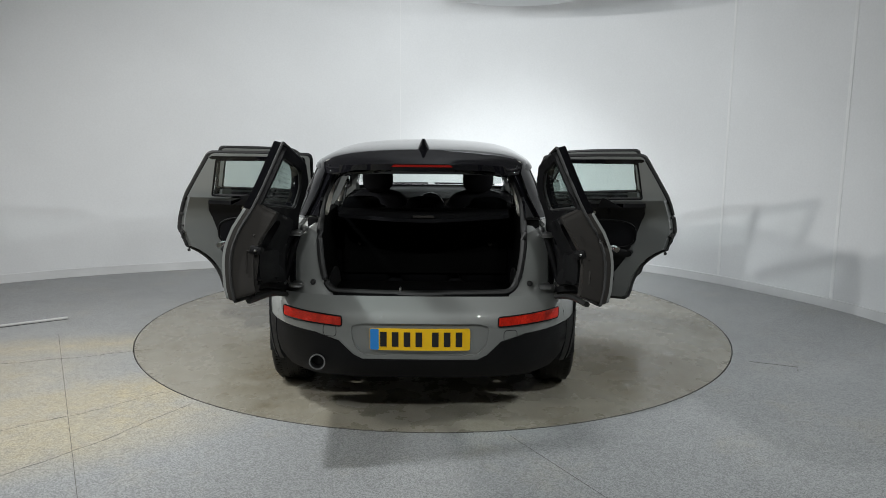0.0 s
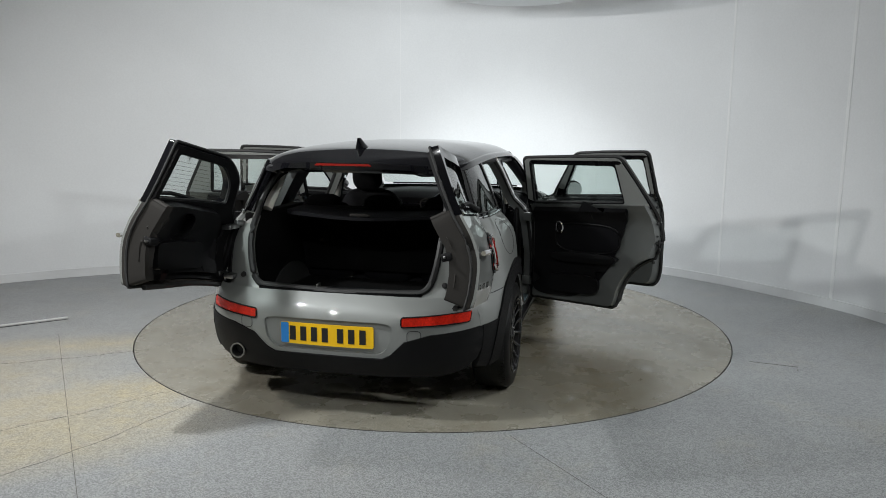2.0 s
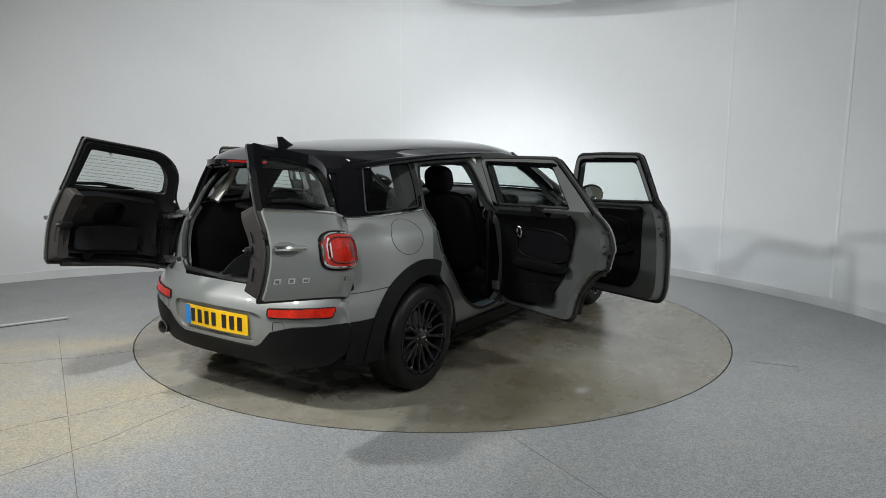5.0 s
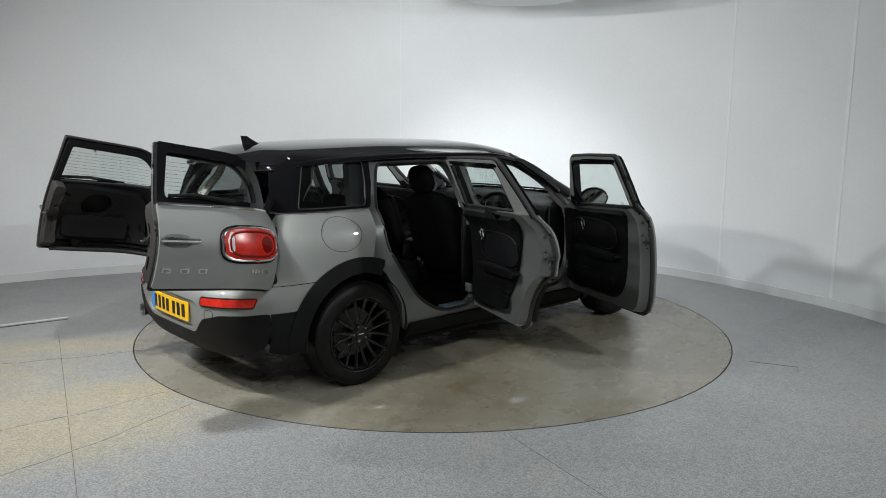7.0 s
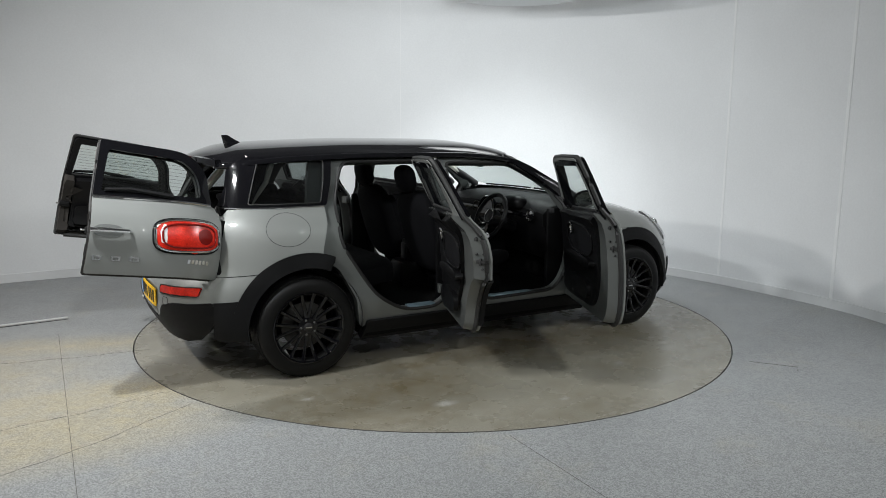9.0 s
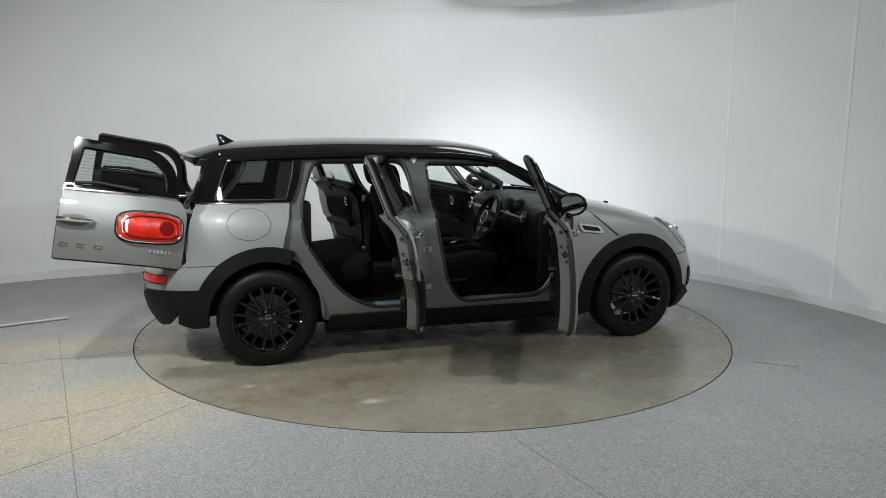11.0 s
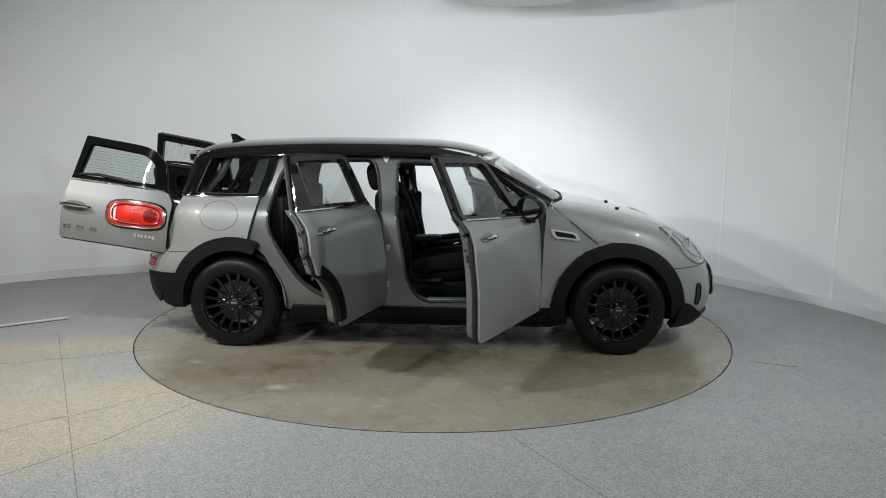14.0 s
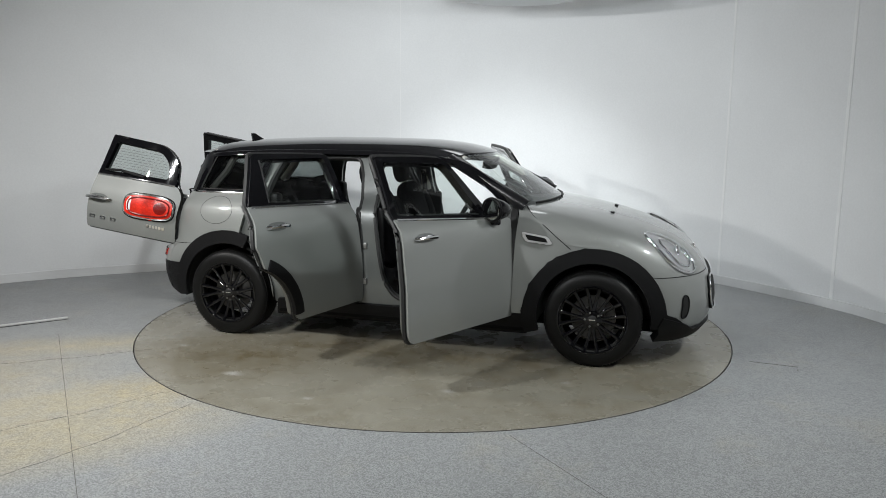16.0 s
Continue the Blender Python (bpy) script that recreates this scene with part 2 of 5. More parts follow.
def spin(profile, n=48, m=None, bm=None, closed=False):
    """Revolve (radius, height) pairs about z."""
    bm = bm or bmesh.new()
    rings = []
    for r, h in profile:
        ring = []
        for i in range(n):
            a = 2 * math.pi * i / n
            p = Vector((r * math.cos(a), r * math.sin(a), h))
            ring.append(bm.verts.new(m @ p if m else p))
        rings.append(ring)
    pairs = list(zip(rings, rings[1:]))
    if closed:
        pairs.append((rings[-1], rings[0]))
    for a, b in pairs:
        for i in range(n):
            bm.faces.new((a[i], a[(i + 1) % n], b[(i + 1) % n], b[i]))
    if not closed:
        for ring in (rings[0], rings[-1]):
            bm.faces.new(ring)
    return bm


def tube(points, radius, n=8, closed=False, bm=None, flat=1.0):
    """A round (or flattened) bar along points."""
    bm = bm or bmesh.new()
    pts = [Vector(p) for p in points]
    rings = []
    up = Vector((0, 0, 1))
    for i, p in enumerate(pts):
        if closed:
            d = pts[(i + 1) % len(pts)] - pts[i - 1]
        else:
            d = pts[min(i + 1, len(pts) - 1)] - pts[max(i - 1, 0)]
        d.normalize()
        u = up if abs(d.dot(up)) < 0.9 else Vector((0, 1, 0))
        s = d.cross(u).normalized()
        w = s.cross(d)
        rr = radius[i] if isinstance(radius, (list, tuple)) else radius
        rings.append([bm.verts.new(p + rr * (math.cos(2 * math.pi * k / n) * s + flat * math.sin(2 * math.pi * k / n) * w)) for k in range(n)])
    for a, b in list(zip(rings, rings[1:])) + ([(rings[-1], rings[0])] if closed else []):
        for k in range(n):
            bm.faces.new((a[k], a[(k + 1) % n], b[(k + 1) % n], b[k]))
    if not closed:
        bm.faces.new(rings[0])
        bm.faces.new(rings[-1])
    return bm


def table(rows):
    xs, ys = zip(*rows)
    return lambda v: float(np.interp(v, xs, ys))


def smooth_table(rows):
    """Monotone-looking cubic through rows."""
    xs = [r[0] for r in rows]
    ys = [r[1] for r in rows]
    n = len(xs)
    d = [(ys[i + 1] - ys[i]) / (xs[i + 1] - xs[i]) for i in range(n - 1)]
    t = [d[0]] + [0 if d[i - 1] * d[i] <= 0 else 2 * d[i - 1] * d[i] / (d[i - 1] + d[i]) for i in range(1, n - 1)] + [d[-1]]

    def at(v):
        if v <= xs[0]:
            return ys[0] + t[0] * (v - xs[0]) * 0.0
        if v >= xs[-1]:
            return ys[-1]
        i = max(k for k in range(n - 1) if xs[k] <= v)
        h = xs[i + 1] - xs[i]
        s = (v - xs[i]) / h
        return ((2 * s ** 3 - 3 * s * s + 1) * ys[i] + (s ** 3 - 2 * s * s + s) * h * t[i] + (3 * s * s - 2 * s ** 3) * ys[i + 1] + (s ** 3 - s * s) * h * t[i + 1])
    return at


def rounded(pts, r, seg=5):
    """A closed outline with its corners rounded."""
    out = []
    n = len(pts)
    for i in range(n):
        p = Vector(pts[i][:2])
        rr = pts[i][2] if len(pts[i]) > 2 else r
        a, b = Vector(pts[i - 1][:2]), Vector(pts[(i + 1) % n][:2])
        da, db = a - p, b - p
        k = min(rr, da.length * 0.48, db.length * 0.48)
        if k < 1e-4:
            out.append((p.x, p.y))
            continue
        s, e = p + da.normalized() * k, p + db.normalized() * k
        for j in range(seg + 1):
            f = j / seg
            q = s * (1 - f) ** 2 + p * 2 * f * (1 - f) + e * f * f
            out.append((q.x, q.y))
    return out


def resample(pts, step):
    out = []
    n = len(pts)
    for i in range(n):
        a, b = Vector(pts[i]), Vector(pts[(i + 1) % n])
        k = max(1, int((b - a).length / step + 0.5))
        for j in range(k):
            q = a.lerp(b, j / k)
            if not out or (Vector(out[-1]) - q).length > 1e-4:
                out.append((q.x, q.y))
    if (Vector(out[0]) - Vector(out[-1])).length < 1e-4:
        out.pop()
    return out


def inside(p, poly):
    x, y = p
    hit = False
    j = len(poly) - 1
    for i in range(len(poly)):
        xi, yi = poly[i]
        xj, yj = poly[j]
        if (yi > y) != (yj > y) and x < (xj - xi) * (y - yi) / (yj - yi) + xi:
            hit = not hit
        j = i
    return hit


def sheet(outline, holes, where, step=0.05, thick=0.0, out=(0, -1, 0), shift=0.0, back=None):
    """A panel: a flat outline with holes, filled evenly, laid on the surface where(a, b), and given a thickness inwards.
    back: where its inner face lies, if not so. out: the rough direction of its outer face. shift: how far it is moved along its normal."""
    from mathutils.geometry import delaunay_2d_cdt
    loops = [resample(outline, step)] + [resample(h, step) for h in holes]
    pts, edges = [], []
    for lp in loops:
        k = len(pts)
        pts += lp
        edges += [(k + i, k + (i + 1) % len(lp)) for i in range(len(lp))]
    arr = np.array(pts)
    lo, hi = arr.min(0), arr.max(0)
    for a in np.arange(lo[0] + step * 0.5, hi[0], step):
        for b in np.arange(lo[1] + step * 0.5, hi[1], step):
            if np.min(np.hypot(arr[:, 0] - a, arr[:, 1] - b)) < step * 0.55:
                continue
            if inside((a, b), loops[0]) and not any(inside((a, b), h) for h in loops[1:]):
                pts.append((float(a), float(b)))
    vs, _, fs, _, _, _ = delaunay_2d_cdt([Vector(p) for p in pts], edges, [], 0, 1e-6)
    keep = []
    for f in fs:
        c = sum((vs[i] for i in f), Vector((0, 0))) / 3
        if inside(c, loops[0]) and not any(inside(c, h) for h in loops[1:]):
            keep.append(f)
    bm = bmesh.new()
    bv = [bm.verts.new(where(v.x, v.y)) for v in vs]
    flat = dict(zip(bv, vs))
    for f in keep:
        try:
            bm.faces.new([bv[i] for i in f])
        except ValueError:
            pass
    for v in [v for v in bm.verts if not v.link_faces]:
        bm.verts.remove(v)
    bm.normal_update()
    flip = sum(f.normal.dot(Vector(out)) * f.calc_area() for f in bm.faces) < 0
    if flip:
        for f in bm.faces:
            f.normal_flip()
    # all faces wound alike
    for f in list(bm.faces):
        f.normal_update()
    bm.normal_update()
    if shift:
        mv = [(v, v.normal.copy()) for v in bm.verts]
        for v, nn in mv:
            v.co += nn * shift
    if thick:
        border = [e for e in bm.edges if len(e.link_faces) == 1]
        inner = {v: bm.verts.new(back(flat[v].x, flat[v].y) if back else v.co - v.normal * thick) for v in list(bm.verts)}
        faces = list(bm.faces)
        for f in faces:
            bm.faces.new([inner[v] for v in reversed(f.verts)])
        for e in border:
            f = e.link_faces[0]
            ls = [l for l in f.loops if l.edge == e][0]
            a, b = ls.vert, ls.link_loop_next.vert
            bm.faces.new((b, a, inner[a], inner[b]))
    return bm


# ---------------------------------------------------------------- the studio
def wall_curve():
    """The plan of the curved wall round the turntable, from behind the camera on one side to the other."""
    c = [(-6.55, -2.4), (-6.3, -1.2), (-5.3, 0.55), (-4.25, 1.335), (-3.56, 1.75), (-2.63, 2.14), (-1.4, 2.52), (-0.2, 2.68),
         (0.9, 2.66), (1.75, 2.46), (2.35, 2.12), (2.87, 1.53), (3.22, 0.98), (3.48, 0.5), (3.66, -0.04), (3.95, -1.6), (4.02, -2.4)]
    pts = []
    for i in range(len(c) - 1):
        p0, p1, p2, p3 = (Vector(c[max(0, min(len(c) - 1, i + k))]) for k in (-1, 0, 1, 2))
        for j in range(6):
            t = j / 6
            pts.append(0.5 * (2 * p1 + (p2 - p0) * t + (2 * p0 - 5 * p1 + 4 * p2 - p3) * t * t + (3 * p1 - p0 - 3 * p2 + p3) * t ** 3))
    pts.append(Vector(c[-1]))
    return pts


def band(pts, z0, z1, t_in, t_out):
    """A strip along the wall's plan; t_in, t_out: how far its faces stand off the wall line, into the room positive."""
    bm = bmesh.new()
    rows = []
    for i, p in enumerate(pts):
        d = (pts[min(i + 1, len(pts) - 1)] - pts[max(i - 1, 0)]).normalized()
        n = Vector((d.y, -d.x))
        rows.append([bm.verts.new((*(p + n * t), z)) for t, z in ((t_in, z0), (t_in, z1), (t_out, z1), (t_out, z0))])
    for a, b in zip(rows, rows[1:]):
        for k in range(4):
            bm.faces.new((a[k], a[(k + 1) % 4], b[(k + 1) % 4], b[k]))
    bm.faces.new(rows[0])
    bm.faces.new(rows[-1])
    return bm


def studio():
    R = 2.25
    pts = wall_curve()
    wall = part("wall_north", band(pts, 0.0, CEIL, 0.0, -0.12), WALL, None, "smooth white curved studio wall", 60)
    tagged(wall, category="wall", kind="structure")
    # joints between the wall boards
    for (x, y), w, th in (((-0.40, 2.66), 0.006, 0.0015), ((2.87, 1.53), 0.022, 0.004), ((3.50, 0.47), 0.030, 0.006)):
        i = min(range(len(pts)), key=lambda k: (pts[k].x - x) ** 2 + (pts[k].y - y) ** 2)
        d = (pts[i + 1] - pts[i - 1]).normalized()
        n = Vector((d.y, -d.x))
        bm = boxed(-w / 2, w / 2, -0.01, th, 0.09, CEIL, m=Matrix(((d.x, n.x, 0, pts[i].x), (d.y, n.y, 0, pts[i].y), (0, 0, 1, 0), (0, 0, 0, 1))))
        part("trim", bm, SEAM, wall)
    sk = part("baseboard", band(pts, 0.0, 0.085, 0.014, -0.01), SKIRT, None, "pale grey painted skirting board along the wall", 60)
    tagged(sk, category="skirting", kind="structure")
    back = part("wall_south", boxed(-6.8, 4.3, -8.35, -8.2, 0, CEIL), BACK_WALL, None, "plain cream studio wall behind the camera")
    tagged(back, category="wall", kind="structure")
    for x, nm in ((-6.68, "wall_west"), (4.04, "wall_east")):
        w = part(nm, boxed(x, x + 0.13, -8.2, -2.4, 0, CEIL), BACK_WALL, None, "plain cream studio side wall")
        tagged(w, category="wall", kind="structure")
    top = part("ceiling", boxed(-7, 4.5, -8.4, 3.2, CEIL, CEIL + 0.1), CEILING, None, "dark grey painted studio ceiling")
    tagged(top, category="ceiling", kind="structure")
    # floor with the round pit of the turntable
    n = 160
    ring = [(math.cos(2 * math.pi * i / n), math.sin(2 * math.pi * i / n)) for i in range(n)]
    bm = bmesh.new()
    inner = [bm.verts.new((R * 1.003 * a, R * 1.003 * b, 0)) for a, b in ring]
    deep = [bm.verts.new((R * 1.003 * a, R * 1.003 * b, -0.05)) for a, b in ring]
    far = []
    for a, b in ring:
        s = min((7.0 if a < 0 else 4.6) / max(abs(a), 1e-6), (8.6 if b < 0 else 3.3) / max(abs(b), 1e-6))
        far.append(bm.verts.new((s * a, s * b, 0)))
    for i in range(n):
        j = (i + 1) % n
        bm.faces.new((inner[i], far[i], far[j], inner[j]))
        bm.faces.new((deep[i], inner[i], inner[j], deep[j]))
    bm.faces.new(list(reversed(deep)))
    fl = part("floor", bm, FLOOR, None, "grey speckled vinyl floor with worn brownish patches", 30)
    tagged(fl, category="floor", kind="structure")
    # welded joints of the vinyl and the cut of a floor hatch
    for a, b, w in (((-2.80, -0.45), (-1.40, -3.12), 0.0025), ((0.384, -2.275), (0.80, -3.05), 0.0015), ((2.13, -1.04), (2.404, -1.155), 0.006), ((2.404, -1.155), (2.36, -1.24), 0.002)):
        a, b = Vector(a), Vector(b)
        d = (b - a)
        ang = math.degrees(math.atan2(d.y, d.x))
        part("joint", boxed(0, d.length, -w / 2, w / 2, -0.004, 0.0012, m=pose(a.x, a.y, 0, 0, 0, ang)), JOINT, fl)
    # fine wavy cracks in the worn vinyl
    rnd = random.Random(7)
    for a, b in (((-1.36, -1.86), (-1.93, -2.77)), ((-1.58, -1.68), (-2.34, -2.34)), ((-1.98, -0.82), (-3.02, -1.22))):
        a, b = Vector(a), Vector(b)
        n_ = Vector((-(b - a).y, (b - a).x)).normalized()
        pts_, off = [], 0.0
        for i in range(40):
            off = off * 0.85 + rnd.uniform(-0.006, 0.006)
            q = a.lerp(b, i / 39) + n_ * (off + 0.03 * math.sin(i / 39 * math.pi))
            pts_.append((q.x, q.y, 0.0))
        part("crack", tube(pts_, [rnd.uniform(0.0006, 0.0019) for _ in pts_], 4), JOINT, fl)
    # metal edge of a raised floor plate
    a, b = Vector((-4.3, -0.90)), Vector((-2.95, 0.005))
    d = b - a
    bm = bmesh.new()
    m = pose(a.x, a.y, 0, 0, 0, math.degrees(math.atan2(d.y, d.x)))
    box(bm, 0, d.length, -0.018, 0.018, 0.0, 0.014, 0.004, m)
    part("floor_gap", boxed(0.62, d.length, -0.048, -0.019, -0.004, 0.0015, m=m @ pose(0, 0, 0, 0, 0, 0.8)), GAP, fl)
    st = part("floor_trim", bm, STRIP, None, "thin bare metal edge strip lying on the vinyl floor")
    tagged(st, category="floor strip", kind="structure")
    # ceiling lamp
    lp = empty("ceiling_lamp")
    lp.location = (0.74, 1.15, 0.0)
    part("housing", spin([(0.0, CEIL - 0.001), (0.09, CEIL - 0.001), (0.09, 2.80), (0.575, 2.795), (0.61, 2.78), (0.62, 2.728), (0.605, 2.721), (0.58, 2.719), (0.0, 2.719)], 72), WALL, lp)
    tagged(lp, "large round white ceiling lamp hanging over the turntable", "ceiling lamp")
    # turntable disc
    tt = empty("turntable")
    bm = spin([(0.0, -0.045), (R, -0.045), (R, 0.0), (0.0, 0.0)], n)
    part("disc", bm, TABLE_FLOOR, tt)
    part("edge_ring", spin([(R - 0.003, -0.02), (R + 0.001, -0.02), (R + 0.001, 0.001), (R - 0.003, 0.001)], n, closed=True), JOINT, tt, "thin dark metal edge ring")
    tagged(tt, "large round turntable with worn brownish grey vinyl top", "turntable")
    return tt


TURNTABLE = studio()


# ---------------------------------------------------------------- the car's surfaces (x forward, y to its left, z up)
WID = smooth_table([(0.14, 0.80), (0.22, 0.855), (0.32, 0.885), (0.45, 0.895), (0.60, 0.893), (0.75, 0.880), (0.88, 0.862), (0.96, 0.835), (1.01, 0.790),
                    (1.045, 0.755), (1.08, 0.738), (1.20, 0.682), (1.30, 0.633), (1.37, 0.592), (1.41, 0.54)])
XFR = smooth_table([(0.14, 1.98), (0.22, 2.06), (0.30, 2.105), (0.40, 2.118), (0.50, 2.105), (0.60, 2.06), (0.68, 2.005), (0.74, 1.945), (0.79, 1.87), (0.835, 1.78), (0.87, 1.69),
                    (0.905, 1.58), (0.94, 1.455), (0.965, 1.345), (0.99, 1.23), (1.012, 1.10), (1.03, 0.99), (1.045, 1.03), (1.07, 1.10)])
XRE = smooth_table([(0.14, -1.98), (0.24, -2.06), (0.34, -2.115), (0.45, -2.135), (0.56, -2.13), (0.62, -2.09), (0.68, -2.025), (0.80, -2.005), (0.95, -1.965), (1.05, -1.925),
                    (1.20, -1.875), (1.34, -1.825), (1.41, -1.80)])


def side_y(x, z):
    """Half width of the body at x and height z."""
    w = WID(z)
    if x > 0:
        xf = XFR(z)
        x0 = min(1.2, xf - 0.5)
        f = (x - x0) / (xf - x0)
        return w if f <= 0 else w * max(0.0, 1 - f ** 2.6) ** (1 / 3.0)
    xr = XRE(z)
    f = (x + 1.3) / (xr + 1.3)
    return w if f <= 0 else w * max(0.0, 1 - f ** 3) ** (1 / 3.4)


def nose_x(y, z):
    xf = XFR(z)
    x0 = min(1.2, xf - 0.5)
    return x0 + (xf - x0) * max(0.0, 1 - (abs(y) / WID(z)) ** 3) ** (1 / 2.6)


def tail_x(y, z):
    return -1.3 + (XRE(z) + 1.3) * max(0.0, 1 - (abs(y) / WID(z)) ** 3.4) ** (1 / 3)


def screen_x(y, z):
    c = float(np.interp(z, (1.0, 1.03, 1.2, 1.33, 1.39), (1.05, 1.0, 0.735, 0.52, 0.405)))
    return c - float(np.interp(z, (1.05, 1.30), (0.13, 0.20))) * (abs(y) / 0.66) ** 2.2


ROOF_Z = smooth_table([(-1.90, 1.325), (-1.84, 1.350), (-1.72, 1.388), (-1.58, 1.424), (-1.16, 1.450), (-0.72, 1.461), (-0.29, 1.458), (0.0, 1.451), (0.155, 1.437), (0.30, 1.414), (0.42, 1.380), (0.55, 1.33)])


def roof_edge(x):
    return min(0.622, side_y(max(x, -1.80), 1.365) + 0.024) if x < 0 else 0.622 - 0.03 * max(0, (x - 0.2) / 0.27) ** 2


def rear_edge(y):
    return -1.862 + 0.085 * (abs(y) / 0.45) ** 3


def roof_z(x, y):
    a = abs(y) / roof_edge(x)
    return max(ROOF_Z(x) - 0.044 * a * a - 0.048 * a ** 8, 1.318)


def bonnet_z(x, y):
    lo, hi = 0.55, 1.06
    for _ in range(24):
        mid = (lo + hi) / 2
        ok = XFR(mid) > x and side_y(x, mid) > abs(y)
        lo, hi = (mid, hi) if ok else (lo, mid)
    return lo


def on_side(s, inset=0.0):
    return lambda x, z: Vector((x, s * (side_y(x, z) - inset), z))


def arc(cx, cz, r, a0, a1, n=16):
    return [(cx + r * math.cos(radians(a0 + (a1 - a0) * i / n)), cz + r * math.sin(radians(a0 + (a1 - a0) * i / n))) for i in range(n + 1)]


AXLE = 1.335
WHEEL_R = 0.317
HOLE_REAR = rounded([(-0.985, 1.318, .06), (-0.385, 1.318, .05), (-0.345, 1.22), (-0.31, 0.98), (-0.275, 0.62), (-0.30, 0.45), (-0.40, 0.345, .1), (-0.66, 0.342, .1),
                     (-0.86, 0.46, .1), (-1.00, 0.66, .1), (-1.10, 0.83, .08), (-1.10, 1.0, .1), (-1.05, 1.18, .1)], 0.06)
HOLE_FRONT = rounded([(-0.215, 1.300, .05), (0.345, 1.292, .06), (0.56, 1.17, .1), (0.70, 1.055, .06), (0.735, 0.86, .1), (0.70, 0.52, .1), (0.60, 0.36, .1), (-0.02, 0.346, .1), (-0.115, 0.47, .1),
                      (-0.16, 0.70, .1), (-0.205, 1.0, .1)], 0.06)


def sided(name, outline, holes, mat, parent, s, inset=0.0, thick=0.012, step=0.05, label="", where=None):
    return part(name, sheet(outline, holes, where or on_side(s, inset), step, thick, (0, s, 0)), mat, parent, label)


def car_body(car):
    for s in (-1, 1):
        # inner side frame with the two door openings, sill to roof rail
        frame_out = rounded([(-1.20, 1.352), (0.36, 1.342), (0.60, 1.195), (0.80, 1.045), (0.83, 0.90), (0.80, 0.32), (0.74, 0.27), (-0.98, 0.27), (-1.0, 0.45), (-1.12, 0.66), (-1.30, 0.78), (-1.28, 1.0), (-1.24, 1.2)], 0.03, 3)
        sided("side_frame", frame_out, [HOLE_REAR, HOLE_FRONT], PAINT_SHADED, car, s, 0.034, 0.06, 0.045, "grey painted door frame with two open doorways")
        for hole in (HOLE_REAR, HOLE_FRONT):
            loop = [Vector((x, s * (side_y(x, z) - 0.040), z)) for x, z in resample(hole, 0.04)]
            part("door_seal", tube(loop, 0.013, 6, True), SEAL, car)
        # rear quarter panel
        q = [(-1.172, 1.046), (-1.185, 0.95), (-1.215, 0.84), (-1.23, 0.775)] + arc(-AXLE, 0.32, 0.452, 76, 171, 14) + \
            [(-1.80, 0.46), (-1.895, 0.46), (-1.905, 0.60), (-1.865, 0.66), (-1.83, 0.80), (-1.79, 0.95), (-1.755, 1.046)]
        sided("quarter_panel", q, [], PAINT, car, s, 0.0, 0.02, 0.04, "light grey metallic rear quarter panel")
        # crease between quarter panel and bumper
        part("panel_gap", tube([Vector((x, s * (side_y(x, z) + 0.0005), z)) for x, z in [(-1.62 - 0.03 * i, 0.672 - 0.002 * i) for i in range(9)]], 0.0025, 5), GAP, car)
        part("chrome_strip", tube([Vector((x, s * (side_y(x, 1.05) + 0.004), 1.05 - 0.0)) for x in np.linspace(-1.765, -1.175, 14)], 0.006, 6, flat=1.3), CHROME, car, "thin chrome belt strip")
        # fuel flap
        if s < 0:
            c = (-1.435, 0.925)
            loop = [Vector((c[0] + 0.135 * math.cos(a), s * (side_y(c[0] + 0.135 * math.cos(a), c[1] + 0.098 * math.sin(a)) + 0.0005), c[1] + 0.098 * math.sin(a))) for a in np.linspace(0, 2 * math.pi, 40)[:-1]]
            part("fuel_flap", tube(loop, 0.0013, 5, True), GAP, car, "oval fuel flap")
        # D pillar and quarter window
        dp = rounded([(-1.155, 1.056), (-1.10, 1.2), (-1.065, 1.352), (-1.30, 1.362), (-1.62, 1.352), (-1.70, 1.30), (-1.735, 1.20), (-1.755, 1.056)], 0.015, 3)
        win = rounded([(-1.19, 1.072), (-1.15, 1.20), (-1.125, 1.330), (-1.545, 1.330), (-1.595, 1.20), (-1.64, 1.072)], 0.02, 4)
        sided("rear_pillar", dp, [win], BLACK_GLOSS, car, s, 0.0, 0.010, 0.04, "gloss black rear pillar")
        sided("quarter_window", win, [], DARK_GLASS, car, s, 0.004, 0.0, 0.06, "dark tinted rear quarter window")
        part("window_seal", tube([Vector((x, s * (side_y(x, z) + 0.001), z)) for x, z in resample(win, 0.05)], 0.004, 5, True), SEAL, car)
        # front wing
        w = [(0.80, 1.03), (0.83, 0.98), (0.815, 0.80), (0.80, 0.36), (0.80, 0.325), (0.875, 0.325)] + arc(AXLE, 0.32, 0.452, 178, 52, 24)[1:] + \
            [(1.60, 0.70), (1.50, 0.80), (1.30, 0.825), (1.16, 0.82), (1.04, 0.90), (0.93, 0.97), (0.88, 1.005), (0.84, 1.03)]
        sided("front_wing", w, [], PAINT, car, s, 0.004, 0.02, 0.04, "light grey metallic front wing")
        # gloss trim with grille in the wing
        sc = rounded([(0.855, 0.872), (1.03, 0.846), (1.065, 0.795), (0.885, 0.808)], 0.02, 4)
        sc_in = rounded([(0.878, 0.857), (1.015, 0.836), (1.035, 0.807), (0.900, 0.820)], 0.012, 3)
        sct = part("side_scuttle", sheet(sc, [sc_in], on_side(s), 0.02, 0.01, (0, s, 0), 0.008), SATIN, car, "chrome framed air vent")
